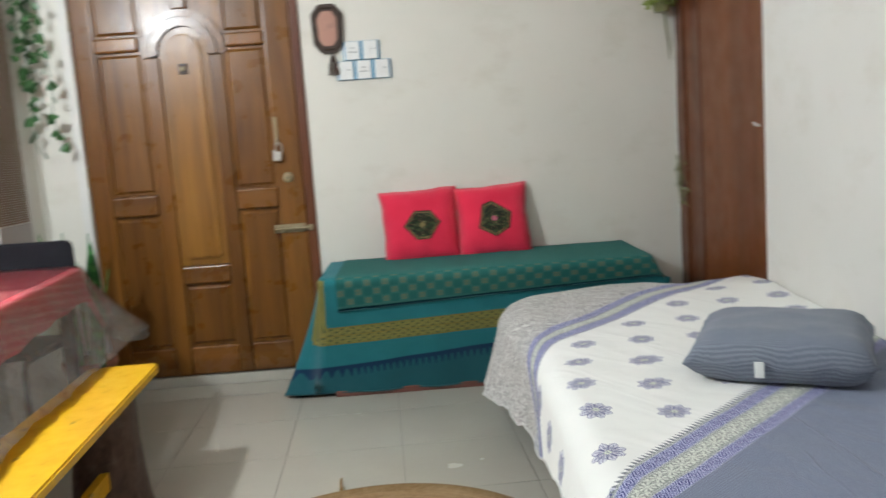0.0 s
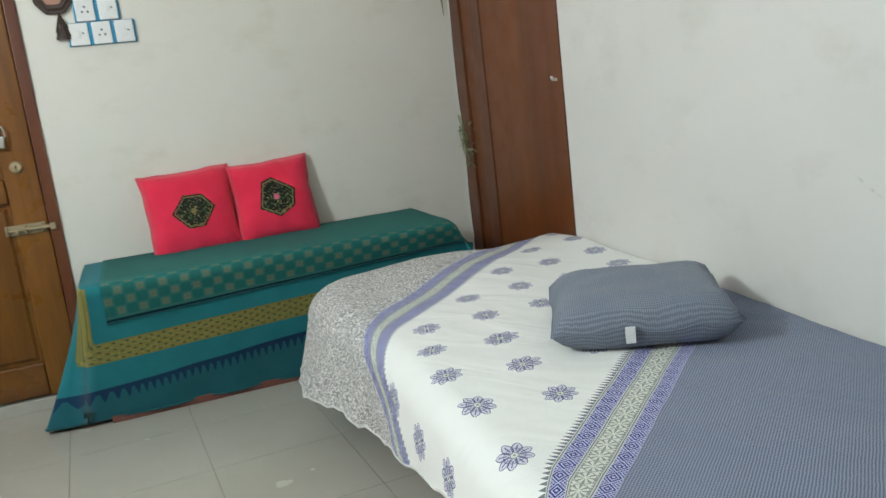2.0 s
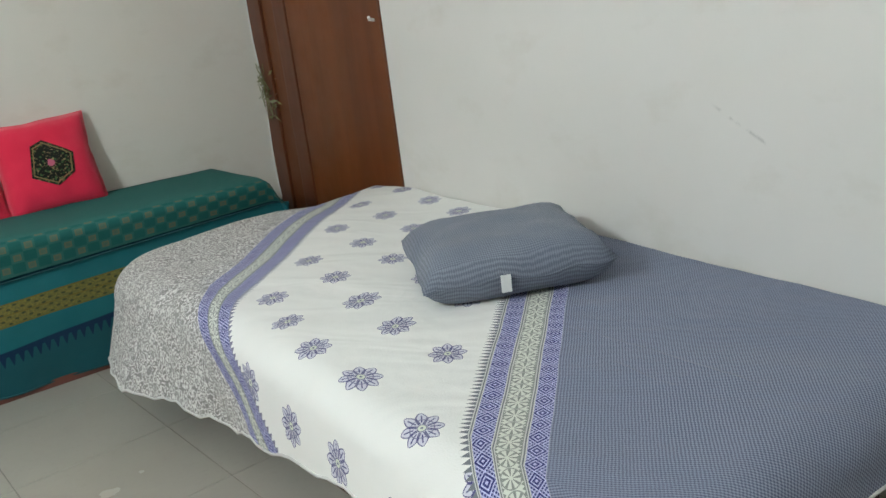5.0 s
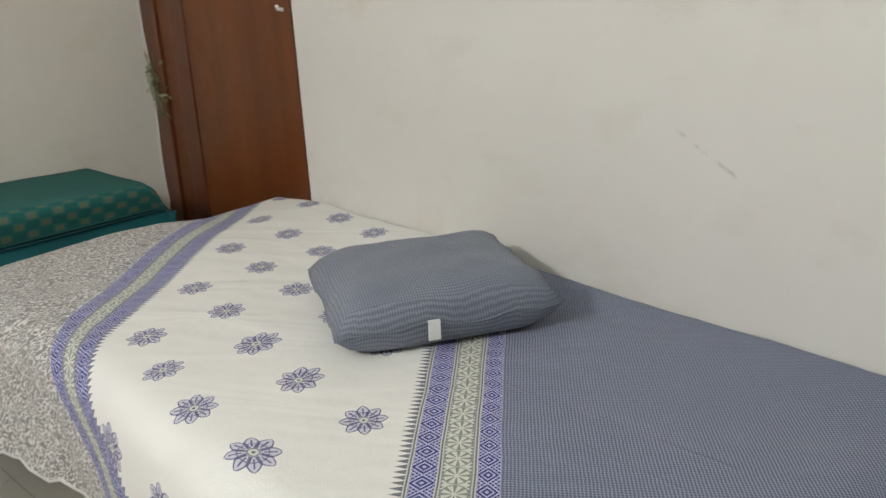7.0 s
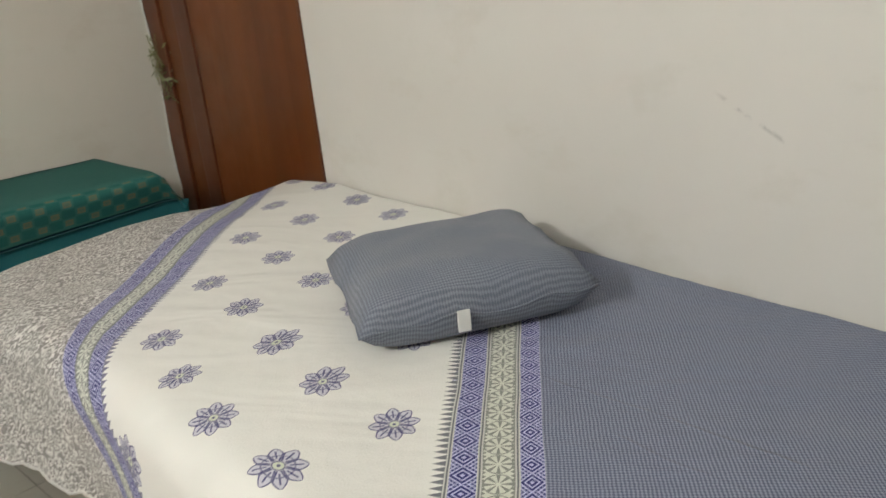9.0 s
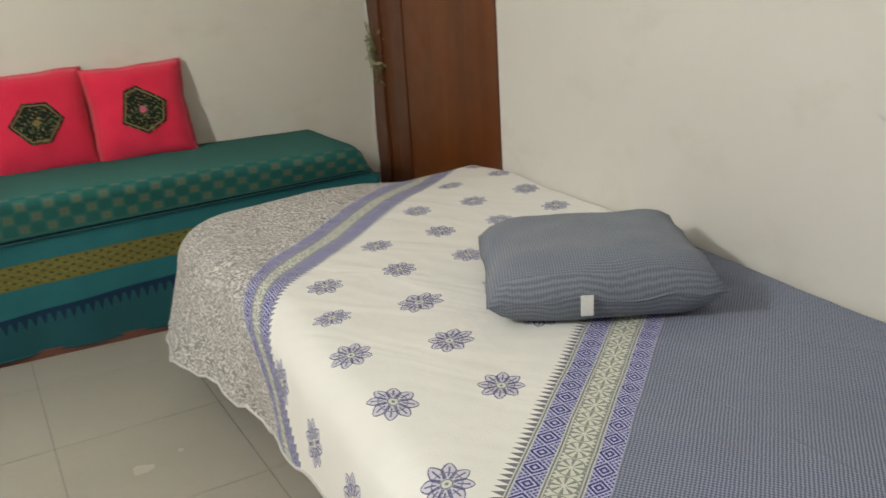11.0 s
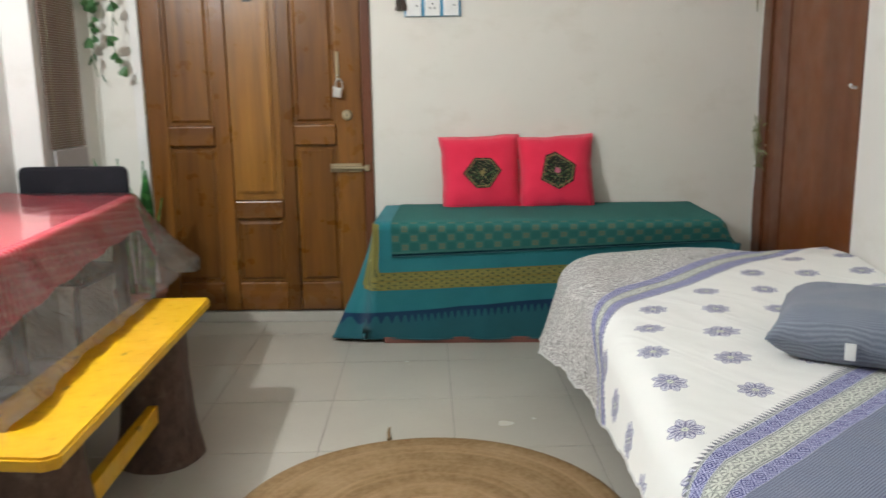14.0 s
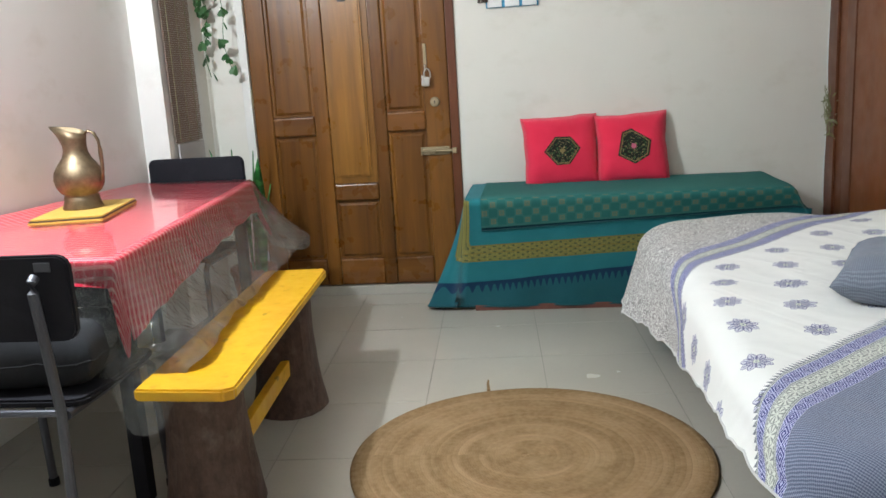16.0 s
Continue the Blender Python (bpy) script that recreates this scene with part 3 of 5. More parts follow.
def box(lo, hi, bevel=0.0, bm=None, segments=2, matrix=None):
    own = bmesh.new()
    bmesh.ops.create_cube(own, size=1.0)
    for v in own.verts:
        v.co = Vector([lo[i] + (v.co[i] + 0.5) * (hi[i] - lo[i]) for i in range(3)])
    if bevel:
        bmesh.ops.bevel(own, geom=own.edges[:], offset=bevel, segments=segments, profile=0.6, affect="EDGES")
    if matrix is not None:
        own.transform(matrix)
    return join(bm, own)


def join(bm, own):
    if bm is None:
        return own
    me = bpy.data.meshes.new("tmp")
    own.to_mesh(me)
    own.free()
    bm.from_mesh(me)
    bpy.data.meshes.remove(me)
    return bm


def lathe(profile, steps=32, bm=None, at=(0, 0, 0), cap=True):
    own = bmesh.new()
    rings = []
    for r, z in profile:
        rings.append([own.verts.new((at[0] + r * math.cos(2 * math.pi * i / steps), at[1] + r * math.sin(2 * math.pi * i / steps), at[2] + z)) for i in range(steps)])
    for a, b in zip(rings, rings[1:]):
        for i in range(steps):
            own.faces.new((a[i], a[(i + 1) % steps], b[(i + 1) % steps], b[i]))
    if cap:
        own.faces.new(rings[0][::-1])
        own.faces.new(rings[-1])
    return join(bm, own)


def tube(points, radius, sides=8, bm=None, flat=1.0):
    """A tube along points; radius may be a number or a list; flat squashes it."""
    own = bmesh.new()
    pts = [Vector(p) for p in points]
    rings = []
    up = Vector((0, 0, 1))
    for k, p in enumerate(pts):
        d = (pts[min(k + 1, len(pts) - 1)] - pts[max(k - 1, 0)]).normalized()
        side = d.cross(up)
        if side.length < 0.1:
            side = d.cross(Vector((0, 1, 0)))
        side.normalize()
        other = side.cross(d)
        r = radius[k] if isinstance(radius, (list, tuple)) else radius
        rings.append([own.verts.new(p + r * math.cos(2 * math.pi * i / sides) * side + flat * r * math.sin(2 * math.pi * i / sides) * other) for i in range(sides)])
    for a, b in zip(rings, rings[1:]):
        for i in range(sides):
            own.faces.new((a[i], a[(i + 1) % sides], b[(i + 1) % sides], b[i]))
    own.faces.new(rings[0][::-1])
    own.faces.new(rings[-1])
    return join(bm, own)


def prism(outline, lo, hi, axis="z", bevel=0.0, bm=None):
    """An outline pulled from lo to hi along an axis: z takes (x, y), y takes (x, z), x takes (y, z)."""
    own = bmesh.new()

    def put(a, b, c):
        return {"z": (a, b, c), "y": (a, c, b), "x": (c, a, b)}[axis]

    low = [own.verts.new(put(a, b, lo)) for a, b in outline]
    high = [own.verts.new(put(a, b, hi)) for a, b in outline]
    own.faces.new(low)
    own.faces.new(high)
    k = len(outline)
    for i in range(k):
        own.faces.new((low[i], low[(i + 1) % k], high[(i + 1) % k], high[i]))
    if bevel:
        bmesh.ops.recalc_face_normals(own, faces=own.faces)
        bmesh.ops.bevel(own, geom=own.edges[:], offset=bevel, segments=2, affect="EDGES")
    return join(bm, own)


def sheet(rows, thick=0.0, uvs=None):
    """A quad sheet from rows of points, with uvs of the same shape, thickened downwards by a solid skin."""
    bm = bmesh.new()
    lay = bm.loops.layers.uv.new("UVMap")
    vs = [[bm.verts.new(p) for p in row] for row in rows]
    tex = {}
    for i, row in enumerate(vs):
        for j, v in enumerate(row):
            tex[v] = uvs[i][j] if uvs else (v.co.x, v.co.y)
    for a, b in zip(vs, vs[1:]):
        for i in range(len(a) - 1):
            face = bm.faces.new((a[i], a[i + 1], b[i + 1], b[i]))
            for lp in face.loops:
                lp[lay].uv = tex[lp.vert]
    if thick:
        bmesh.ops.recalc_face_normals(bm, faces=bm.faces)
        bmesh.ops.solidify(bm, geom=bm.faces[:], thickness=thick)
    return bm


def rounded(x0, y0, x1, y1, r, steps=5):
    pts = []
    for cx, cy, a in ((x1 - r, y1 - r, 0), (x0 + r, y1 - r, 90), (x0 + r, y0 + r, 180), (x1 - r, y0 + r, 270)):
        for k in range(steps + 1):
            t = radians(a + 90 * k / steps)
            pts.append((cx + r * math.cos(t), cy + r * math.sin(t)))
    return pts


# ---- structure ----
def slab(name, pieces, material, label, category):
    bm = None
    for lo, hi in pieces:
        bm = box(lo, hi, 0, bm)
    return tagged(part(name, bm, material), label, category, "", "structure")


W = 0.15
slab("wall_north", [((LEFT - W, BACK, 0), (D1L, BACK + W, TOP)), ((D1L, BACK, D1H), (D1R, BACK + W, TOP)), ((D1R, BACK, 0), (RIGHT + W, BACK + W, TOP))],
     M_WALL, "cream painted wall with faint smudges behind the daybed", "wall")
slab("wall_east", [((RIGHT, FRONT, 0), (RIGHT + W, D2N, TOP)), ((RIGHT, D2N, D2H), (RIGHT + W, D2F, TOP)), ((RIGHT, D2F, 0), (RIGHT + W, BACK, TOP))],
     M_WALL, "cream painted wall with light scuffs along the bed", "wall")
slab("wall_west", [((LEFT - W, FRONT, 0), (LEFT, BACK, TOP)), ((LEFT, PILE, 0), (PIX, BACK, TOP))],
     M_WALL, "cream painted wall with a shallow pilaster beside the table", "wall")
slab("wall_south", [((LEFT - W, FRONT - W, 0), (RIGHT + W, FRONT, TOP))], M_WALL, "plain cream painted wall closing the room", "wall")
slab("ceiling", [((LEFT - W, FRONT - W, TOP), (RIGHT + W, BACK + W, TOP + 0.12))], M_CEIL, "flat white painted ceiling", "ceiling")
# added out of view so no background light comes through the door gaps
slab("backing_wall_beyond_doors", [((D1L - 0.3, BACK + W + 0.02, 0), (D1R + 0.3, BACK + W + 0.08, 2.5)), ((RIGHT + W + 0.02, D2N - 0.3, 0), (RIGHT + W + 0.08, D2F + 0.15, 2.5))],
     M_WALL, "unseen backing slabs added behind the closed doors to block their gaps", "wall")


# entrance door
def entrance_door():
    d = thing("door_1", ((D1L + D1R) / 2, BACK, 0), "varnished teak panelled entrance door, closed, with an arched middle panel", "door", kind="structure")
    h = (D1R - D1L) / 2
    f = 0.045
    part("door_frame", box((-h, -0.012, 0), (-h + f, 0.11, D1H), 0.004), M_WALL, d, "pale plastered reveal")
    part("door_frame", box((h - f, -0.012, 0), (h, 0.11, D1H), 0.004), M_FRAME, d, "dark red-brown door jamb")
    part("door_frame", box((-h + f, -0.012, D1H - f), (h - f, 0.11, D1H), 0.004), M_FRAME, d, "dark red-brown door head")
    part("threshold", box((-h + f, -0.004, 0.0), (h - f, 0.11, 0.052), 0.004), M_TILE, d, "pale tiled door threshold")
    e = h - f - 0.003
    top = D1H - f - 0.004
    part("leaf", box((-e, 0.026, 0.056), (e, 0.058, top)), M_TEAK, d)

    def x(v):
        return v - (D1L + D1R) / 2

    stiles = [(-e, x(-1.492)), (x(-1.262), x(-1.185)), (x(-0.940), x(-0.872)), (x(-0.664), e)]
    for a, b in stiles:
        hi = top if a < x(-1.3) or b > x(-0.7) else 1.66
        part("stile", box((a, 0.006, 0.057), (b, 0.028, hi), 0.008, segments=3), M_TEAK, d)

    def rail(a, b, lo, hi, proud=-0.003):
        part("rail", box((a + 0.0005, proud, lo), (b - 0.0005, 0.028, hi), 0.013, segments=5), M_TEAKX, d)

    left, mid, right = (x(-1.492), x(-1.262)), (x(-1.185), x(-0.940)), (x(-0.872), x(-0.664))
    for a, b in (left, mid, right):
        rail(a, b, 0.058, 0.205, 0.007)
    rail(*left, 0.890, 0.992)
    rail(*right, 0.890, 0.992)
    rail(*mid, 0.530, 0.622)
    rail(left[0], left[1] - 0.02, 1.695, 1.765)
    rail(right[0] + 0.02, right[1], 1.690, 1.755)

    def panel(a, b, lo, hi, material=M_TEAK):
        # raised field with a sloping margin
        bm = box((a + 0.001, 0.019, lo + 0.001), (b - 0.001, 0.027, hi - 0.001))
        m = 0.027
        own = bmesh.new()
        o = [own.verts.new((px, 0.0186, pz)) for px, pz in ((a + 0.014, lo + 0.014), (b - 0.014, lo + 0.014), (b - 0.014, hi - 0.014), (a + 0.014, hi - 0.014))]
        i = [own.verts.new((px, 0.0095, pz)) for px, pz in ((a + m, lo + m), (b - m, lo + m), (b - m, hi - m), (a + m, hi - m))]
        own.faces.new(i)
        for k in range(4):
            own.faces.new((o[k], o[(k + 1) % 4], i[(k + 1) % 4], i[k]))
        part("panel", join(bm, own), material, d)

    panel(*left, 0.205, 0.890)
    panel(*left, 0.992, 1.695)
    panel(*right, 0.205, 0.890)
    panel(*right, 0.992, 1.690)
    panel(*mid, 0.205, 0.530)
    panel(left[0], left[1], 1.765, top - 0.02)
    panel(right[0], right[1], 1.755, top - 0.02)
    # tall arched middle panel
    cx, r, spring = (mid[0] + mid[1]) / 2, (mid[1] - mid[0]) / 2, 1.68

    def arch(rr, lo):
        return [(cx - rr, lo), (cx + rr, lo)] + [(cx + rr * math.cos(radians(a)), spring + rr * math.sin(radians(a))) for a in range(0, 181, 10)]

    part("panel", prism(arch(r - 0.002, 0.624), 0.018, 0.027, "y"), M_GOLDTEAK, d, "golden arched panel")
    part("panel", prism(arch(r - 0.034, 0.660), 0.002, 0.018, "y", 0.010), M_GOLDTEAK, d, "golden arched panel")
    for k, (ri, ro, py) in enumerate(((r, r + 0.045, -0.004), (r + 0.045, r + 0.085, 0.006))):
        ring = []
        for a in range(-6, 187, 8):
            ring.append((cx + ro * math.cos(radians(a)), spring + ro * math.sin(radians(a))))
        for a in range(186, -7, -8):
            ring.append((cx + ri * math.cos(radians(a)), spring + ri * math.sin(radians(a))))
        part("arch_moulding", prism(ring, py, 0.026, "y", 0.004), M_TEAKX, d, "glossy carved arch moulding")
    part("moulding", box((cx - 0.035, 0.0, spring + r + 0.08), (cx + 0.035, 0.026, top - 0.01), 0.008), M_TEAK, d)
    # furniture of the door
    pv = part("peephole_guard", box((x(-1.068) - 0.021, -0.006, 1.572), (x(-1.068) + 0.021, 0.012, 1.622), 0.004), M_CARVED, d, "small dark brass peephole guard")
    part("lens", lathe([(0.012, 0), (0.012, 0.006), (0.006, 0.009)], 16), M_BOLT, pv).matrix_basis = pose(x(-1.068), -0.005, 1.597, 90)
    part("lock_rose", lathe([(0.026, 0), (0.026, 0.006), (0.021, 0.013), (0.012, 0.016)], 24), M_BOLT, d, "round brass lock rose").matrix_basis = pose(x(-0.609), 0.008, 1.034, 90)
    part("keyhole", box((x(-0.609) - 0.002, -0.0095, 1.026), (x(-0.609) + 0.002, -0.0065, 1.042)), M_BLACK, d)
    hs = part("hasp", box((x(-0.657), -0.004, 1.205), (x(-0.640), 0.006, 1.335), 0.003), M_BOLT, d, "narrow brass hasp strip")
    part("staple", tube([(x(-0.649), 0.004, 1.225), (x(-0.649), -0.022, 1.222), (x(-0.649), -0.022, 1.200), (x(-0.649), 0.004, 1.197)], 0.004), M_STEEL, hs)
    b = part("bolt_plate", box((x(-0.700), -0.002, 0.758), (x(-0.545), 0.007, 0.800), 0.003), M_BOLT, d, "dull brass tower bolt")
    part("rod", tube([(x(-0.695), -0.008, 0.779), (x(-0.505), -0.017, 0.779)], 0.008, 10), M_BOLT, b)
    part("knob", tube([(x(-0.655), -0.008, 0.779), (x(-0.655), -0.034, 0.779)], [0.006, 0.009], 10), M_BOLT, b)
    for k in (-0.69, -0.62, -0.56):
        part("strap", tube([(x(k), 0.003, 0.766), (x(k), -0.015, 0.768), (x(k), -0.020, 0.779), (x(k), -0.015, 0.790), (x(k), 0.003, 0.792)], 0.005, 6), M_BOLT, b)
    part("keeper", box((x(-0.528), -0.030, 0.764), (x(-0.505), -0.0125, 0.794), 0.004), M_BOLT, d)
    for z in (0.32, 1.10, 1.86):
        part("hinge", tube([(-e - 0.002, 0.002, z - 0.05), (-e - 0.002, 0.002, z + 0.05)], 0.006, 10), M_BOLT, d, "slim brass hinge")
    return d


entrance_door()

pad = thing("padlock", (-0.641, BACK - 0.022, 1.205), "small steel padlock hanging open from the door hasp", "padlock")
part("body", box((-0.020, -0.010, -0.088), (0.022, 0.008, -0.040), 0.005, matrix=Matrix.Rotation(radians(7), 4, "Y")), M_STEEL, pad)
part("shackle", tube([(-0.012, 0, -0.045), (-0.013, 0, -0.016), (-0.008, 0, -0.003), (0.002, 0, 0.002), (0.012, 0, -0.004), (0.018, 0, -0.018), (0.019, 0, -0.045)], 0.004), M_STEEL, pad)
part("key", box((-0.031, -0.013, -0.075), (-0.020, -0.009, -0.030), 0.002, matrix=Matrix.Rotation(radians(-6), 4, "Y")), M_STEEL, pad)

# side door
sd = thing("door_2", (RIGHT, (D2N + D2F) / 2, 0), "plain reddish-brown veneered side door, closed", "door", kind="structure")
q = (D2F - D2N) / 2
part("door_frame", box((-0.006, q - 0.115, 0), (0.10, q, D2H), 0.004), M_FRAME, sd, "dark red door jamb")
part("stop_bead", box((0.006, q - 0.225, 0), (0.10, q - 0.115, D2H), 0.005), M_PLY, sd, "inner jamb of the side door")
part("stop_bead", box((-0.001, q - 0.330, 0), (0.10, q - 0.225, D2H), 0.005), M_FRAME, sd, "dark red inner jamb")
part("leaf", box((0.004, -q + 0.004, 0.006), (0.045, q - 0.332, D2H), 0.003), M_PLY, sd)
part("edge_strip", box((-0.004, -q, 0), (0.06, -q + 0.012, D2H), 0.002), M_FRAME, sd)
part("hook", tube([(0.006, -q + 0.056, 1.131), (-0.014, -q + 0.056, 1.133), (-0.020, -q + 0.050, 1.142)], [0.006, 0.005, 0.006], 8), M_WHITE, sd, "tiny pale hook")


# ---- entrance wall items ----
def plate(at, label):
    s = thing("switch_plate", at, label, "light switch", "switch plates beside the door")
    part("back_box", box((-0.044, -0.010, -0.046), (0.044, 0.0, 0.046), 0.002), M_CYAN, s, "cyan backing edge")
    part("cover", box((-0.0365, -0.017, -0.0445), (0.0365, -0.0095, 0.0445), 0.004), M_WHITE, s, "white cover")
    return s


for k, (px, pz) in enumerate(((-0.274, 1.533), (-0.186, 1.533), (-0.098, 1.533), (-0.236, 1.627), (-0.148, 1.627))):
    s = plate((px, BACK, pz), "white and cyan plastic switch plate on the wall")
    if k in (0, 2, 4):
        part("rocker", box((-0.010, -0.020, -0.014), (0.004, -0.0165, 0.014), 0.002), M_WHITE, s)
        part("indicator", box((0.012, -0.019, 0.000), (0.019, -0.0165, 0.006), 0.001), M_TUBE, s)
    else:
        for a, b in ((0, 0.012), (-0.011, -0.008), (0.011, -0.008)):
            part("socket_hole", tube([(a, -0.0165, b), (a, -0.0182, b)], 0.0045, 10), M_TUBE, s)

pl = thing("wall_plaque", (-0.348, BACK, 1.738), "dark octagonal wooden plaque with copper picture on the wall", "wall decoration")
octo = [(0.9 * a, 0.9 * b) for a, b in [(-0.042, 0.132), (0.042, 0.132), (0.086, 0.078), (0.080, -0.082), (0.040, -0.130), (-0.040, -0.130), (-0.080, -0.082), (-0.086, 0.078)]]
part("board", prism([(a, b) for a, b in octo], -0.022, -0.002, "y", 0.004), M_CARVED, pl)
part("picture", prism([(a * 0.62, b * 0.70) for a, b in octo], -0.027, -0.0215, "y", 0.002), M_PICTURE, pl, "reddish copper picture")
rim = []
for a, b in octo:
    rim.append((a * 0.80, -0.025, b * 0.84))
part("moulding", tube(rim + rim[:1], 0.006, 6), M_CARVED, pl)
part("cord", tube([(-0.03, -0.006, 0.14), (0.0, -0.006, 0.235), (0.03, -0.006, 0.14)], 0.002, 5), M_TUBE, pl)
part("nail", tube([(0, 0, 0.235), (0, -0.014, 0.237)], 0.003, 6), M_STEEL, pl)

kb = thing("key_bunch", (-0.335, BACK, 1.615), "bunch of dark keys and charms hanging under the plaque", "keys")
bm = None
for k in range(9):
    a, b = random.uniform(-0.04, 0.04), -0.03 - 0.075 * random.random()
    bm = tube([(0.0, -0.012, 0.01), (a * 0.6, -0.016, b * 0.5), (a, -0.014 - 0.006 * random.random(), b)], [0.002, 0.005, 0.011], 6, bm, 0.5)
part("keys", bm, M_CARVED, kb)


# ---- daybed ----
db = thing("daybed", (0, 0, 0), "low wooden daybed against the wall under teal spreads", "daybed")
part("base", box((-0.40, 4.345, 0.03), (1.03, 4.66, 0.40), 0.006), M_BASE, db)
part("mattress", box((-0.425, 4.225, 0.40), (1.052, 4.682, 0.578), 0.03), M_MATTRESS, db)
part("plank", box((-0.42, 4.322, 0.0), (1.05, 4.36, 0.030), 0.004), M_BASE, db, "reddish plank along the floor")
DZ = 0.586


def spread_point(u, v, out):
    """u along the front (below -0.43 it turns the corner), v down from the front edge (negative on top)."""
    if u > 1.05:
        k, w = u - 1.05, max(0.0, 1 - max(v, 0.0) / 0.10)
        p = spread_point(1.05, v, out)
        p.x += 0.004 + k * (0.40 * w + 0.55 * (1 - w))
        p.z = max(p.z - 0.92 * k * w, 0.006)
        p.y -= 0.10 * k * (1 - w)
        return p
    if v < 0:
        y = 4.15 - v
        x = max(u, -0.43)
        return Vector((x, y, DZ + out + 0.004 * noise.noise((u * 5, v * 5, 3))))
    t = v / 0.6
    rnd = min(1.0, v / 0.03)
    y, z = 4.15 - 0.012 * math.sin(rnd * 1.57) + 0.19 * t, DZ - 0.572 * t
    wave = 0.010 * t * math.sin(u * 17 + 1.3 * math.sin(u * 6)) + 0.006 * noise.noise((u * 4, v * 6, 0))
    x = u
    if u < -0.43:
        k = -0.43 - u
        turn = min(1.0, k / 0.06)
        x = -0.43 - 0.235 * t ** 1.25 * math.sin(turn * 1.57) + 0.35 * max(0.0, k - 0.06) * t * 0.5
        y += max(0.0, k - 0.01) * (1.0 - 0.35 * t)
        return Vector((x - out, min(y, 4.69), max(z, 0.006)))
    fl = max(0.0, 1 - (u + 0.43) / 0.14)
    x = u - 0.10 * t ** 1.6 * fl ** 2
    return Vector((x, y - out - wave * t, max(z, 0.006)))


us = [-0.94 + 0.02 * k for k in range(26)] + [-0.43 + 0.0264 * k for k in range(57)] + [1.07 + 0.02 * k for k in range(7)]
vs = [-0.535 + 0.0535 * k for k in range(10)] + [0.0, 0.008, 0.016, 0.024] + [0.03 + 0.0208 * k for k in range(28)]
rows = [[spread_point(u, v, 0.006) for v in vs] for u in us]
tex = [[(u, max(v + 0.045 * (u - 0.03), min((-0.357 - u) * 1.9 + 0.12, 0.335)) if v > -0.02 or u < -0.43 else 0.10) for v in vs] for u in us]
db_spread = tagged(part("daybed_spread", sheet(rows, 0, tex), M_TEAL, None, smooth=True), "turquoise cotton spread with ochre border draped over the daybed", "bedspread")
part("hem", tube([row[-1] for row in rows if row[-1].y < 4.6], 0.004, 6), M_DEEPTEAL, db_spread, "rolled teal hem", True)
us = [-0.357 + 0.02 * k for k in range(72)]
us = us[:-1] + [1.063 + 0.018 * k for k in range(6)]
vs = [-0.53 + 0.053 * k for k in range(10)] + [0.0, 0.01, 0.02, 0.03, 0.05, 0.07, 0.09, 0.105, 0.122, 0.140]
rows = [[spread_point(u, v - 0.045 * (u - 0.03) * max(0.0, v / 0.140), 0.011) for v in vs] for u in us]
db_runner = tagged(part("daybed_runner", sheet(rows, 0.003, [[(u, v) for v in vs] for u in us]), M_RUNNER, None, smooth=True), "dark green woven runner with a band of small squares", "runner")
part("binding", tube([row[-1] for row in rows], 0.0032, 6), M_DEEPTEAL, db_runner, "dark bound edge", True)


def cushion(name, w, h, t, material, label, category, group="", pinch=0.08, power=4, full=0.62):
    ob = thing(name, (0, 0, 0), label, category, group)
    bm = bmesh.new()
    n = 18
    grids = []
    for side in (1, -1):
        g = []
        for i in range(n + 1):
            row = []
            for j in range(n + 1):
                u, v = 2 * i / n - 1, 2 * j / n - 1
                px = w / 2 * u * (1 - pinch * (1 - v * v)) + 0.007 * noise.noise((v * 2.6, w * 31, u))
                py = h / 2 * v * (1 - pinch * (1 - u * u)) + 0.007 * noise.noise((u * 2.6, w * 57, v))
                f = max(0.0, (1 - u ** power) * (1 - v ** power)) ** full
                pz = side * (t / 2 * f + 0.010 * noise.noise((u * 2.8 + side, v * 2.8, w * 7)) * f) + 0.012 * (1 - f) * noise.noise((u * 3.5, v * 3.5, w * 11))
                row.append(bm.verts.new((px, py, pz)))
            g.append(row)
        grids.append(g)
        for i in range(n):
            for j in range(n):
                a, b, c, d = g[i][j], g[i + 1][j], g[i + 1][j + 1], g[i][j + 1]
                if (i in (0, n - 1)) and (j in (0, n - 1)):
                    if (i == 0) != (j == 0):
                        a, b, c, d = b, c, d, a
                    bm.faces.new((a, b, c))
                    bm.faces.new((a, c, d))
                else:
                    bm.faces.new((a, b, c, d))
    bmesh.ops.remove_doubles(bm, verts=bm.verts, dist=0.0005)
    cover = part("cover", bm, material, ob, smooth=True)
    edge = []
    for k in range(4 * n):
        s, q = divmod(k, n)
        a = 2 * q / n - 1
        u, v = ((a, -1), (1, a), (-a, 1), (-1, -a))[s]
        edge.append((w / 2 * u * (1 - pinch * (1 - v * v)) + 0.007 * noise.noise((v * 2.6, w * 31, u)), h / 2 * v * (1 - pinch * (1 - u * u)) + 0.007 * noise.noise((u * 2.6, w * 57, v)), 0.012 * noise.noise((u * 3.5, v * 3.5, w * 11))))
    part("seam", tube(edge + edge[:1], 0.0018, 5), material, cover)
    return ob


def cushion_top(x, y, w, h, t):
    u, v = 2 * x / w, 2 * y / h
    f = max(0.0, (1 - u ** 4) * (1 - v ** 4)) ** 0.62
    return t / 2 * f + 0.010 * noise.noise((u * 2.8 + 1, v * 2.8, w * 7)) * f + 0.012 * (1 - f) * noise.noise((u * 3.5, v * 3.5, w * 11))


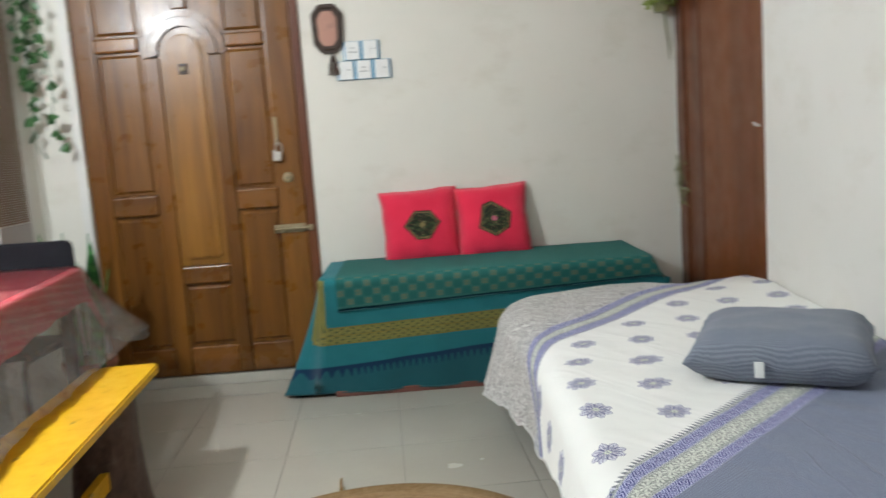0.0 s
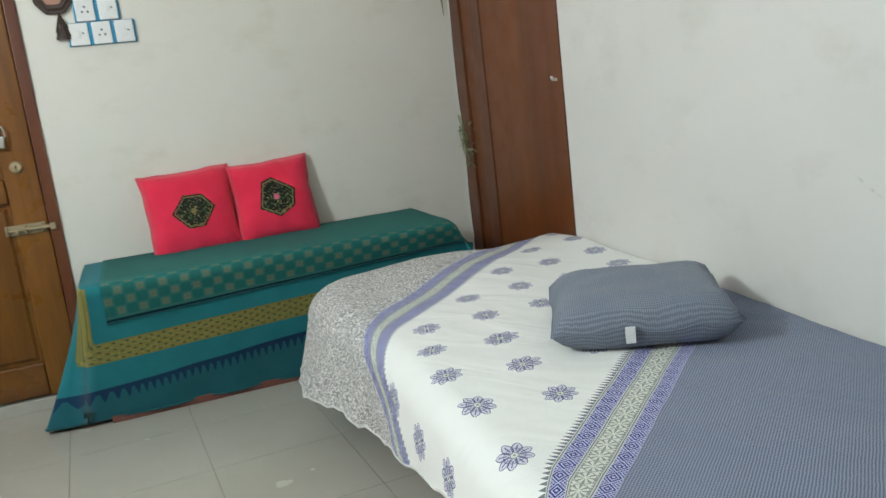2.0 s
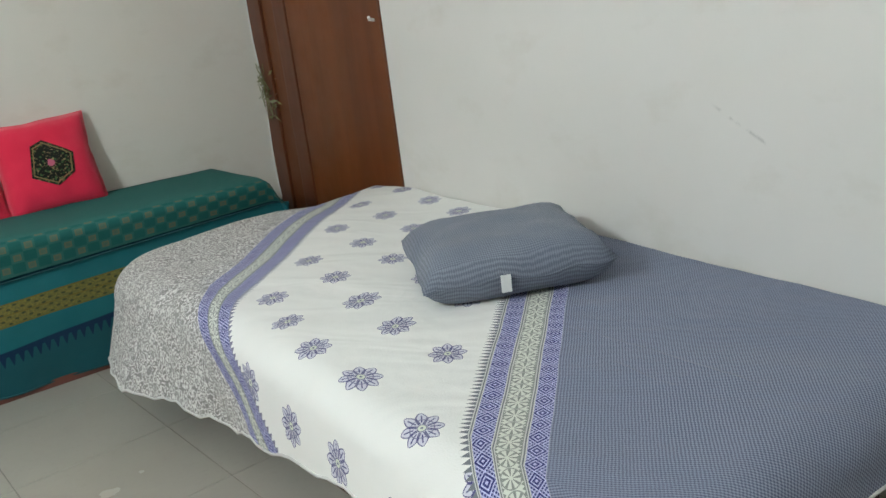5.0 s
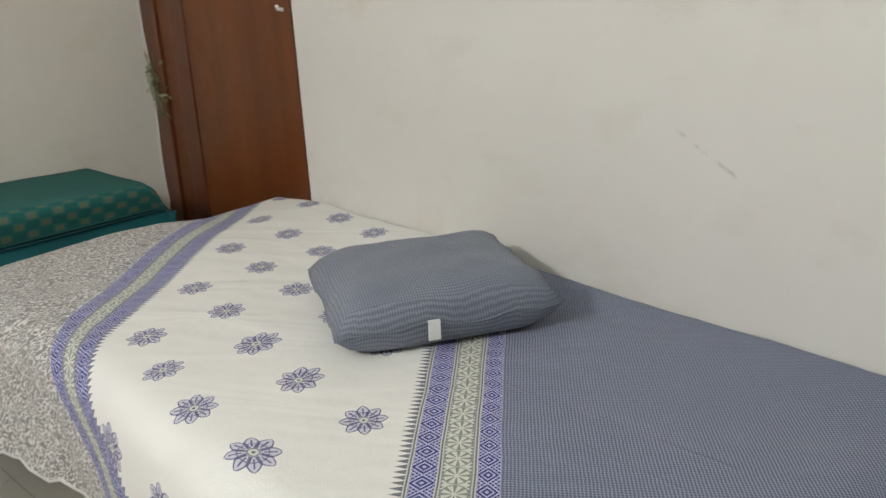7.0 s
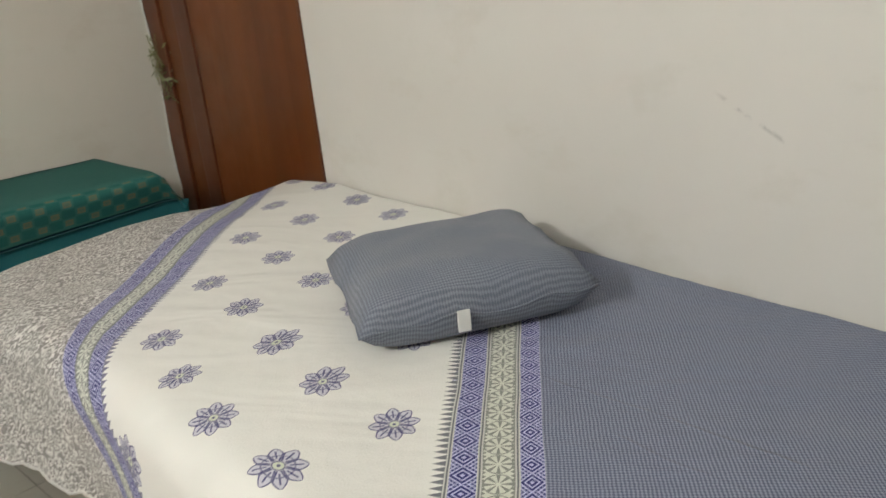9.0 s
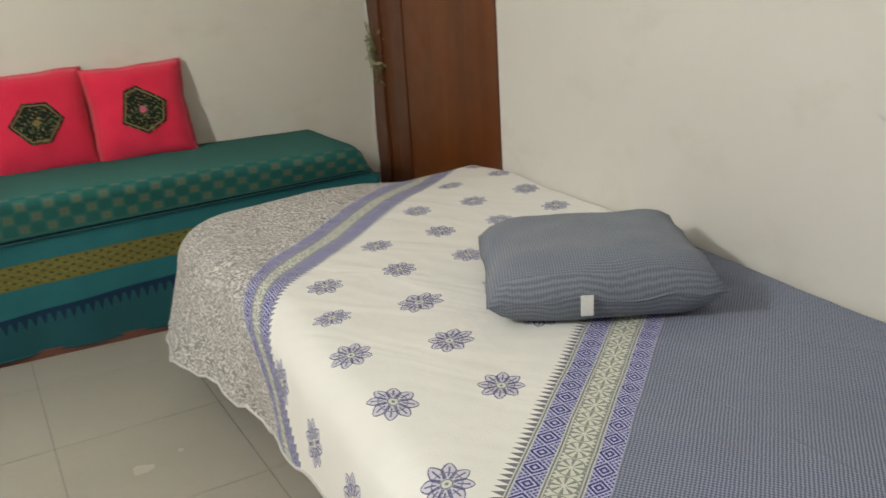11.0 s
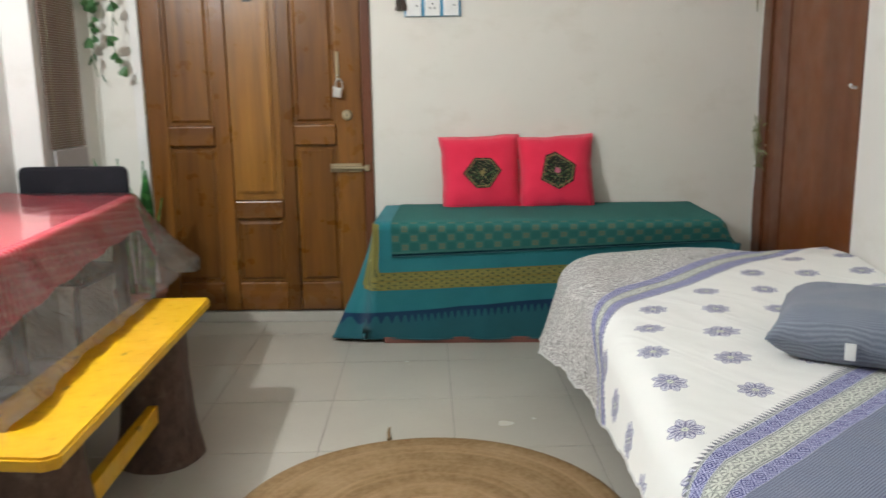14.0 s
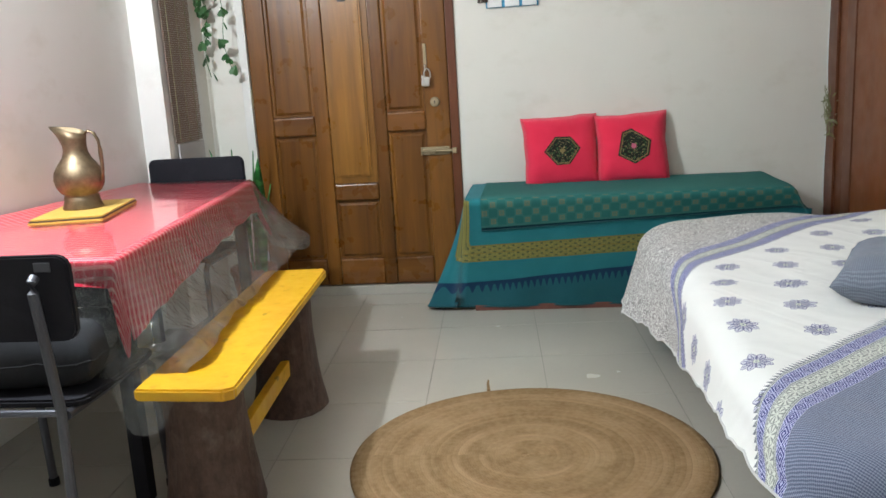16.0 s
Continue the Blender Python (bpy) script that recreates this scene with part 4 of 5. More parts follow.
def patch(ob, size, cx, cy, radius, turn, sides, squash=1.0, heart=None):
    """An embroidered lozenge sewn onto a cushion and following its swell."""
    pts = []
    for a, b in zip(sides, sides[1:] + sides[:1]):
        p = Vector((math.cos(radians(a)), math.sin(radians(a))))
        q = Vector((math.cos(radians(b)), math.sin(radians(b))))
        p.y, q.y = p.y * squash, q.y * squash
        pts += [p.lerp(q, k / 4) for k in range(4)]
    c, s = math.cos(radians(turn)), math.sin(radians(turn))

    def ring(inner, outer, lift, material, label, name):
        own = bmesh.new()
        rows = []
        for k in range(5):
            f = inner + (outer - inner) * k / 4
            row = []
            for p in pts:
                x, y = cx + radius * f * (p.x * c - p.y * s), cy + radius * f * (p.x * s + p.y * c)
                row.append(own.verts.new((x, y, cushion_top(x, y, *size) + lift)))
            rows.append(row)
        n = len(pts)
        for a, b in zip(rows, rows[1:]):
            for k in range(n):
                own.faces.new((a[k], a[(k + 1) % n], b[(k + 1) % n], b[k]))
        bmesh.ops.remove_doubles(own, verts=own.verts, dist=0.00001)
        bmesh.ops.recalc_face_normals(own, faces=own.faces)
        top = [f for f in own.faces]
        bmesh.ops.solidify(own, geom=top, thickness=0.002)
        return part(name, own, material, on, label)

    on = ob
    on = ring(0.0, 0.84, 0.0030, M_EMB, "dark floral embroidered patch", "embroidered_patch")
    ring(0.845, 0.90, 0.0034, M_GOLD, "gold thread border", "border")
    ring(0.905, 1.0, 0.0030, M_EMB, "black patch edge", "border")
    ring(0.0, 0.16, 0.0050, heart or M_GOLD, "small stitched motif", "motif")


c1 = cushion("red_cushion", 0.385, 0.372, 0.115, M_RED, "bright red cushion with dark lozenge patch leaning on the wall", "cushion", "cushions on the daybed", 0.05, 4, 0.62)
patch(c1, (0.385, 0.372, 0.115), 0.004, 0.0, 0.092, 0, (4, 60, 110, 180, 250, 292), 0.84)
c1.matrix_basis = pose(0.036, 4.637, 0.748, 79, 0, 2) @ pose(0, 0, 0, 0, 0, 2)
c2 = cushion("red_cushion", 0.358, 0.365, 0.115, M_RED, "bright red cotton cushion with a dark pentagonal patch", "cushion", "cushions on the daybed", 0.05, 4, 0.62)
patch(c2, (0.358, 0.365, 0.115), 0.004, 0.004, 0.090, 0, (14, 94, 126, 208, 272, 325), 1.0, M_PINK)
c2.matrix_basis = pose(0.394, 4.632, 0.750, 78, 0, -1) @ pose(0, 0, 0, 0, 0, 2)


# ---- bed ----
def bed_h(x, y):
    sag = max(0.0, 0.95 - x) * max(0.0, y - 3.05)
    wall = 0.012 * max(0.0, min(1.0, (x - 1.1) / 0.25))
    return 0.46 + wall + 0.0583 * (y - 2.4) - 0.10 * sag - 0.11 * max(0.0, y - 3.58) * max(0.0, min(1.0, (x - 0.75) / 0.35)) + 0.007 * noise.noise((x * 3.1, y * 3.1, 1.0)) + 0.003 * noise.noise((x * 11, y * 11, 4.0))


def hem(y):
    ys, zs = (1.8, 2.4, 2.7, 3.0, 3.65, 4.0), (0.33, 0.302, 0.272, 0.226, 0.222, 0.235)
    return float(np.interp(y, ys, zs)) + 0.006 * math.sin(y * 31) + 0.004 * math.sin(y * 83)


XI, YN, YF, RC, RA = 0.565, 1.98, 3.71, 0.13, 0.085
XW = RIGHT - 0.006


def bed_x(y):
    f = max(0.0, min(1.0, (y - 3.0) / 0.6))
    return XI - 0.042 * f * f * (3 - 2 * f)


def bed_spread():
    stations = [((XW - (XW - XI) * k / 16, YN), 270) for k in range(16)]
    stations += [((XI, YN), 270 - 90 * k / 9) for k in range(9)]
    stations += [((bed_x(YN + (YF - YN) * k / 44), YN + (YF - YN) * k / 44), 180) for k in range(45)]
    stations += [((bed_x(YF), YF), 180 - 90 * k / 12) for k in range(1, 13)]
    stations += [((bed_x(YF) + (XW - bed_x(YF)) * k / 16, YF), 90) for k in range(1, 17)]
    ds = [RC * k / 4 for k in range(5)] + [RC + RA * 1.5708 * k / 7 for k in range(1, 8)]
    flat = ds[-1]
    rows, tex = [], []
    run = 0.0
    for (px, py), ang in stations:
        n = Vector((math.cos(radians(ang)), math.sin(radians(ang)), 0))
        row, t = [], []
        run += 0.1
        for d in ds + [flat + 1 + k / 8 for k in range(1, 9)]:
            if d <= RC:
                out, down = d, 0.0
            elif d <= flat:
                a = (d - RC) / RA
                out, down = RC + RA * math.sin(a), RA * (1 - math.cos(a))
            else:
                k = d - flat - 1
                z0 = bed_h(px, py) - RA
                full = max(0.02, z0 - hem(py + n.y * (RC + RA)))
                down = RA + full * k
                fold = 0.011 * min(1.0, max(0.35, (py - 2.2))) * math.sin(py * 19 + px * 13 + ang * 0.09) + 0.012 * noise.noise((px * 5, py * 5, ang * 0.05))
                far = max(0.0, min(1.0, (py - 3.1) / 0.5)) * max(0.0, math.sin(radians(ang - 90) * 1.0)) if ang <= 180 else 0.0
                out = RC + RA + (0.018 + fold + 0.055 * far) * k
                d = flat + full * k
            base = Vector((px, py, 0)) + n * out
            row.append((min(base.x, XW), base.y, bed_h(base.x, base.y) - down))
            t.append((px + n.x * d, py + n.y * d))
        rows.append(row)
        tex.append(t)
    hem_line = [row[-1] for row in rows]
    bm = sheet(rows, 0, tex)
    gy = [YN + (YF - YN) * k / 44 for k in range(45)]
    lay = bm.loops.layers.uv.active
    vs = [[bm.verts.new((a, b, bed_h(a, b))) for b in gy for a in (bed_x(b) + (XW - bed_x(b)) * k / 16,)] for k in range(17)]
    for i in range(16):
        for j in range(44):
            face = bm.faces.new((vs[i][j], vs[i + 1][j], vs[i + 1][j + 1], vs[i][j + 1]))
            for lp in face.loops:
                lp[lay].uv = (lp.vert.co.x, lp.vert.co.y)
    bmesh.ops.remove_doubles(bm, verts=bm.verts, dist=0.0004)
    ob = part("bedspread", bm, M_BEDSPREAD, None, smooth=True)
    part("hem", tube(hem_line, 0.0035, 6), M_HEM, ob, "pale stitched hem", True)
    return ob


bed = thing("bed", (0, 0, 0), "single bed pushed against the wall under a printed spread", "bed")
part("mattress", box((0.45, 1.90, 0.25), (XW - 0.01, 3.80, 0.412), 0.04), M_MATTRESS, bed)
part("bed_frame", box((0.44, 1.88, 0.14), (XW - 0.005, 3.82, 0.25), 0.008), M_CARVED, bed)
for a, b in ((0.52, 1.97), (0.52, 3.74), (1.28, 1.97), (1.28, 3.74)):
    part("leg", box((a - 0.035, b - 0.035, 0), (a + 0.035, b + 0.035, 0.14), 0.005), M_CARVED, bed)
tagged(bed_spread(), "white block-printed cotton bedspread with blue borders and dark striped half", "bedspread")

pw = cushion("bed_pillow", 0.462, 0.385, 0.140, M_PILLOW, "grey-blue striped pillow with a white tag on the bed", "pillow", "", 0.035, 6, 0.55)
part("tag", box((-0.053, -0.197, -0.030), (-0.029, -0.1925, 0.012), 0.001), M_TAG, pw, "white cloth tag")
pw.matrix_basis = pose(0.999, 2.721, 0.544, 3.5, 0.0, -27.4)


# ---- dining corner ----
NR, FR, FL, NL = Vector((-1.205, 2.345, 0)), Vector((-1.408, 3.995, 0)), Vector((-1.945, 4.03, 0)), Vector((-1.945, 2.385, 0))
TZ = 0.738
table = thing("dining_table", (0, 0, 0), "narrow dining table against the wall under a red cloth", "table")
mid = (NR + FR + FL + NL) / 4
part("tabletop", prism([((p - mid) * 0.985 + mid)[:2] for p in (NR, FR, FL, NL)], TZ - 0.030, TZ, "z", 0.004), M_WOODTOP, table)
for p in (NR, FR, FL, NL):
    c = (p - mid) * 0.88 + mid
    part("leg", box((c.x - 0.022, c.y - 0.022, 0), (c.x + 0.022, c.y + 0.022, TZ - 0.03), 0.004), M_BLACK, table)
for p, q in ((NR, FR), (FR, FL), (NL, NR)):
    a, c = (p - mid) * 0.88 + mid, (q - mid) * 0.88 + mid
    n = math.hypot(c.x - a.x, c.y - a.y)
    part("apron", box((0.03, -0.009, TZ - 0.150), (n - 0.03, 0.009, TZ - 0.031), 0.002, matrix=pose(a.x, a.y, 0, 0, 0, math.degrees(math.atan2(c.y - a.y, c.x - a.x)))), M_BLACK, table)


def table_sheet(drop, lift, flare, wobble, thick, curl, top=True):
    """A cloth over the table: near edge, corner, long edge, corner, far edge; drop(part, k) is the hang."""
    stations = []

    def edge(a, b, n, tag, steps, start):
        for k in range(start, steps + 1):
            stations.append((a.lerp(b, k / steps), n, tag, k / steps))

    def unit(a):
        return Vector((math.cos(radians(a)), math.sin(radians(a)), 0))

    an, ar, af = 267.0, math.degrees(math.atan2(0.203, 1.65)), 86.5
    edge(NL, NR, unit(an), "near", 14, 0)
    for k in range(1, 10):
        stations.append((NR, unit(an + (360 + ar - an) * k / 10), "near_corner", k / 10))
    edge(NR, FR, unit(ar), "side", 34, 0)
    for k in range(1, 10):
        stations.append((FR, unit(ar + (af - ar) * k / 10), "far_corner", k / 10))
    edge(FR, FL, unit(af), "far", 14, 0)
    rows, tex = [], []
    for s, (p, n, tag, k) in enumerate(stations):
        D = drop(tag, k)
        row, t = [], []
        for q in (0.0, 0.06, 0.14, 0.24, 0.35, 0.46, 0.57, 0.68, 0.79, 0.9, 1.0):
            r = 0.012
            d = D * q
            a = min(d / r, 1.5708)
            out = r * math.sin(a) + lift
            down = r * (1 - math.cos(a)) + max(0.0, d - r * 1.5708)
            out += flare(tag, k) * q ** 1.5 + wobble * q * abs(noise.noise((p.x * 9 + n.x, p.y * 9 + n.y, q * 2 + lift * 300)))
            out += wobble * 0.5 * q * abs(math.sin(p.x * 31 + p.y * 23 + math.atan2(n.y, n.x) * 9))
            out += wobble * 0.9 * q * abs(noise.noise((p.x * 24 + n.x * 3, p.y * 24 + n.y * 3, q * 5)))
            row.append((p.x + n.x * out, p.y + n.y * out, TZ + 0.003 + lift - down))
            t.append((p.x + n.x * d, p.y + n.y * d))
        rows.append(row)
        tex.append(t)
    bm = sheet(rows, 0, tex)
    if not top:
        return bm
    lay = bm.loops.layers.uv.active
    nx, ny = 8, 34
    vs = []
    for i in range(nx + 1):
        vs.append([])
        for j in range(ny + 1):
            p = NL.lerp(NR, i / nx).lerp(FL.lerp(FR, i / nx), j / ny)
            inner = min(i, nx - i, j, ny - j) > 0
            z = 0.0015 * noise.noise((p.x * 6, p.y * 6, 2)) if inner else 0.0
            if i == 0:
                z += curl * (1 - 0.7 * j / ny)
            elif i == 1:
                z += curl * 0.12
            vs[-1].append(bm.verts.new((p.x, p.y, TZ + 0.003 + lift + z)))
    for i in range(nx):
        for j in range(ny):
            face = bm.faces.new((vs[i][j], vs[i + 1][j], vs[i + 1][j + 1], vs[i][j + 1]))
            for lp in face.loops:
                lp[lay].uv = (lp.vert.co.x, lp.vert.co.y)
    bmesh.ops.remove_doubles(bm, verts=bm.verts, dist=0.0008)
    if thick:
        bmesh.ops.recalc_face_normals(bm, faces=bm.faces)
        bmesh.ops.solidify(bm, geom=bm.faces[:], thickness=thick)
    return bm


def cloth_drop(tag, k):
    if tag == "near":
        return 0.055 + 0.02 * k ** 3
    if tag == "near_corner":
        return 0.075 + 0.145 * math.sin(math.pi * min(1, k * 1.05)) ** 1.2 + 0.10 * k
    if tag == "side":
        return 0.140 + 0.090 * (1 - k) ** 2 + 0.006 * math.sin(k * 40)
    if tag == "far_corner":
        return 0.125 + 0.15 * math.sin(math.pi * k)
    return 0.10


def plastic_drop(tag, k):
    if tag == "near":
        return 0.26 + 0.06 * k
    if tag == "near_corner":
        return 0.36 + 0.10 * smooth(0.0, 0.3, k) - 0.172 * smooth(0.55, 0.85, k)
    if tag == "side":
        return 0.284 + 0.003 * math.sin(k * 23)
    if tag == "far_corner":
        return 0.29 + 0.085 * math.sin(math.pi * k) ** 0.7
    return 0.22


def smooth(lo, hi, v):
    f = max(0.0, min(1.0, (v - lo) / (hi - lo)))
    return f * f * (3 - 2 * f)


def plastic_flare(tag, k):
    if tag == "near":
        return 0.03 + 0.03 * k
    if tag == "near_corner":
        return 0.06 + 0.06 * smooth(0.1, 0.5, k) + 0.075 * smooth(0.55, 0.95, k)
    # the long hem swings out over the bench, partly to shade its inner half
    if tag == "side":
        return 0.17 + 0.025 * (1 - smooth(0.0, 0.12, k)) + 0.055 * k + 0.004 * math.sin(k * 19)
    if tag == "far_corner":
        return 0.229 - 0.02 * math.sin(math.pi * k) - 0.12 * smooth(0.3, 1.0, k)
    return 0.04


tagged(part("tablecloth", table_sheet(cloth_drop, 0.0, lambda tag, k: 0.015 if tag != "far_corner" else 0.015 + 0.06 * math.sin(math.pi * k), 0.006, 0.0, 0.05), M_CHECK, None, smooth=True),
       "red cotton tablecloth with fine pale checks on the table", "tablecloth")
tagged(part("plastic_cover", table_sheet(plastic_drop, 0.009, plastic_flare, 0.015, 0.0, 0.05), M_PLASTIC, None, smooth=True),
       "creased clear plastic sheet hanging over the tablecloth", "table cover")

# placemats with the jug
mt = thing("placemat_stack", (-1.727, 3.155, TZ + 0.011), "two yellow placemats with dark edges stacked on the table", "placemat", rz=12)
part("lower_mat", prism(rounded(-0.125, -0.225, 0.125, 0.225, 0.012), 0.0, 0.008, "z", 0.002), M_YELLOWB, mt, "yellow lower mat")
part("lining", prism(rounded(-0.123, -0.221, 0.124, 0.222, 0.012), 0.0082, 0.0118, "z"), M_CARVED, mt, "dark backing sheet")
part("upper_mat", prism(rounded(-0.120, -0.215, 0.122, 0.218, 0.012), 0.012, 0.018, "z", 0.002), M_YELLOWB, mt, "yellow upper mat")

jug = thing("brass_jug", (-1.745, 3.175, TZ + 0.029), "tarnished brass water jug with a wide spout on yellow placemats", "jug", rz=0)
prof = [(0.004, 0.0), (0.069, 0.0), (0.070, 0.005), (0.062, 0.030), (0.061, 0.044), (0.055, 0.050), (0.071, 0.062), (0.083, 0.084), (0.087, 0.108), (0.083, 0.134), (0.068, 0.160), (0.050, 0.184), (0.042, 0.206), (0.041, 0.226), (0.042, 0.250), (0.045, 0.280)]
bm = bmesh.new()
rings = []
for r, z in prof:
    ring = []
    for i in range(40):
        a = 2 * math.pi * i / 40
        k = max(0.0, (z - 0.225) / 0.06)
        spout = k ** 1.2 * max(0.0, math.cos(a - math.pi)) ** 2
        ring.append(bm.verts.new(((r + 0.050 * spout) * math.cos(a), r * math.sin(a) * (1 - 0.2 * k * max(0, -math.cos(a))), z + 0.034 * k * (0.5 - 0.5 * math.cos(a)) - 0.012 * k)))
    rings.append(ring)
inner = [bm.verts.new((v.co.x * 0.93, v.co.y * 0.93, v.co.z - 0.002)) for v in rings[-1]]
deep = [bm.verts.new((0.038 * math.cos(2 * math.pi * i / 40), 0.038 * math.sin(2 * math.pi * i / 40), 0.225)) for i in range(40)]
rings += [inner, deep]
for a, b in zip(rings, rings[1:]):
    for i in range(40):
        bm.faces.new((a[i], a[(i + 1) % 40], b[(i + 1) % 40], b[i]))
bm.faces.new(rings[0][::-1])
bm.faces.new(deep)
part("body", bm, M_BRASS, jug, smooth=True)
part("handle", tube([(0.042, 0, 0.266), (0.056, 0, 0.278), (0.078, 0, 0.270), (0.092, 0, 0.243), (0.095, 0, 0.205), (0.095, 0, 0.160), (0.094, 0, 0.125), (0.084, 0, 0.098)], [0.008, 0.008, 0.009, 0.009, 0.009, 0.008, 0.008, 0.007], 10, flat=0.55), M_BRASS, jug, "flat curved brass handle", True)


def dining_chair(at, turn, top):
    c = thing("dining_chair", at, "black plastic chair on grey steel tubes tucked under the table", "chair", "chairs at the table", rz=turn)
    bm = bmesh.new()
    n = 10
    ol = rounded(-0.24, top - 0.207, 0.24, top, 0.03, 4)
    own = prism(ol, -0.228, -0.206, "y", 0.005)
    for v in own.verts:
        v.co.y -= 0.022 * (1 - (v.co.x / 0.24) ** 2)
    back = part("backrest", join(bm, own), M_BLACK, c)
    part("badge", box((0.165, -0.242, top - 0.037), (0.205, -0.2385, top - 0.015), 0.001), M_TUBE, back, "small grey badge")
    own = prism(rounded(-0.21, -0.20, 0.21, 0.20, 0.04, 4), 0.425, 0.445, "z", 0.006)
    part("seat", own, M_BLACK, c)
    for s in (-1, 1):
        leg = part("rear_leg", tube([(s * 0.165, -0.243, 0.762), (s * 0.165, -0.255, 0.755), (s * 0.165, -0.258, 0.73), (s * 0.172, -0.235, 0.43), (s * 0.18, -0.27, 0.004)], 0.0125, 10), M_TUBE, c, "grey steel tube")
        part("rubber_foot", lathe([(0.016, 0.0), (0.016, 0.022), (0.013, 0.026)], 12, None, (s * 0.18, -0.27, 0.0)), M_BLACK, leg, "black rubber foot")
        leg = part("front_leg", tube([(s * 0.175, -0.22, 0.415), (s * 0.18, 0.17, 0.415), (s * 0.185, 0.20, 0.39), (s * 0.19, 0.22, 0.004)], 0.0125, 10), M_TUBE, c, "grey steel tube")
        part("rubber_foot", lathe([(0.016, 0.0), (0.016, 0.022), (0.013, 0.026)], 12, None, (s * 0.19, 0.22, 0.0)), M_BLACK, leg, "black rubber foot")
    part("cross_bar", tube([(-0.17, -0.20, 0.412), (0.17, -0.20, 0.412)], 0.010, 8), M_TUBE, c)
    return c


dining_chair((-1.408, 2.315, 0), 0, 0.812)
dining_chair((-1.715, 3.915, 0), 178, 0.850)

# invented black mass on the seat, stands in for deep shade under the table
bag = cushion("dark_fill", 0.37, 0.31, 0.15, M_DARKFILL, "slack black form added on the chair seat to darken the space under the table", "bag", "", 0.03, 6, 0.5)
bag.matrix_basis = pose(-1.385, 2.300, 0.523, 0, 0, 4)

# yellow bench on logs
bn = thing("bench", (0, 0, 0), "yellow-painted plank bench resting on two brown log stumps", "bench")
pln = [(-1.105, 2.18), (-0.870, 2.168), (-0.842, 2.190), (-0.928, 3.435), (-0.945, 3.462), (-1.165, 3.452), (-1.18, 3.43)]
part("plank", prism(pln, 0.412, 0.444, "z", 0.006), M_YELLOW, bn, "yellow gloss-painted plank")


def log(cx, cy, r, top, seed):
    bm = bmesh.new()
    rings = []
    for k in range(13):
        z = top * k / 12
        f = 1 + 0.26 * (1 - k / 12) ** 2.4 - 0.02 * k / 12
        ring = []
        for i in range(36):
            a = 2 * math.pi * i / 36
            w = 1 + 0.07 * noise.noise((math.cos(a) * 1.6 + seed, math.sin(a) * 1.6, z * 3)) + 0.025 * noise.noise((math.cos(a) * 6 + seed, math.sin(a) * 6, z * 16))
            ring.append(bm.verts.new((cx + r * f * w * math.cos(a), cy + r * f * w * math.sin(a), z)))
        rings.append(ring)
    for a, b in zip(rings, rings[1:]):
        for i in range(36):
            bm.faces.new((a[i], a[(i + 1) % 36], b[(i + 1) % 36], b[i]))
    bm.faces.new(rings[0][::-1])
    bm.faces.new(rings[-1])
    return bm


part("log_leg", log(-1.035, 2.43, 0.112, 0.412, 1.0), M_BARK, bn, "rough brown log stump")
part("log_leg", log(-1.020, 3.13, 0.105, 0.412, 5.0), M_BARK, bn, "rough brown log stump")
part("stretcher", box((-0.016, 0, -0.028), (0.014, 0.56, 0.028), 0.004, matrix=pose(-0.955, 2.475, 0.185, 0, 0, 4)), M_YELLOW, bn, "ochre-painted stretcher board")

# jute rug
rg = thing("round_rug", (-0.14, 2.70, 0), "round braided jute rug lying on the tiles", "rug")
prof = [(0.0005, 0.0)] + [(0.545, 0.0), (0.553, 0.003), (0.553, 0.008), (0.546, 0.0115)] + [(0.545 - 0.545 * k / 40, 0.0115 + 0.0012 * (k % 2)) for k in range(1, 40)]
bm = lathe(prof, 96)
for v in bm.verts:
    a = math.atan2(v.co.y, v.co.x)
    r = math.hypot(v.co.x, v.co.y)
    v.co.x *= 1 + 0.006 * math.sin(3 * a + 1) * r
    v.co.y *= 1 + 0.008 * math.sin(2 * a) * r
part("braid", bm, M_JUTE, rg, smooth=True)
part("loose_end", tube([(-0.155, 0.535, 0.008), (-0.158, 0.560, 0.010), (-0.160, 0.578, 0.018), (-0.158, 0.588, 0.030)], [0.007, 0.006, 0.005, 0.003], 7), M_JUTE, rg, "frayed loose end")


# ---- corner by the entrance ----
bl = thing("bamboo_blind", (PIX, 4.36, 0), "brown bamboo slat blind hanging on the wall", "blind")
slats = 118
for k in range(slats):
    z = 0.922 + k * 0.0105
    me_name = "slat"
    if k == 0:
        first = part(me_name, box((0.010, -0.165, -0.004), (0.0145, 0.165, 0.0048), 0.0012, segments=1), M_BAMBOO, bl)
        first.location = (0, 0, z)
    else:
        s = new(me_name, first.data)
        s.parent = bl
        s.location = (0.0006 * math.sin(k * 2.1), 0.003 * math.sin(k * 1.3), z)
for y in (-0.11, 0.0, 0.11):
    part("cord", tube([(0.016, y, 0.92), (0.016, y, 2.16)], 0.0016, 5), M_DRY, bl)
part("head_rail", box((0.0, -0.172, 2.155), (0.03, 0.172, 2.19), 0.004), M_BAMBOO, bl)


card = thing("cardboard_sheet", (PIX + 0.012, 4.37, 0.56), "pale grey cardboard sheet standing under the bamboo blind", "cardboard")
part("sheet", box((0.0, -0.155, 0.0), (0.008, 0.150, 0.352), 0.002), M_CARD, card)


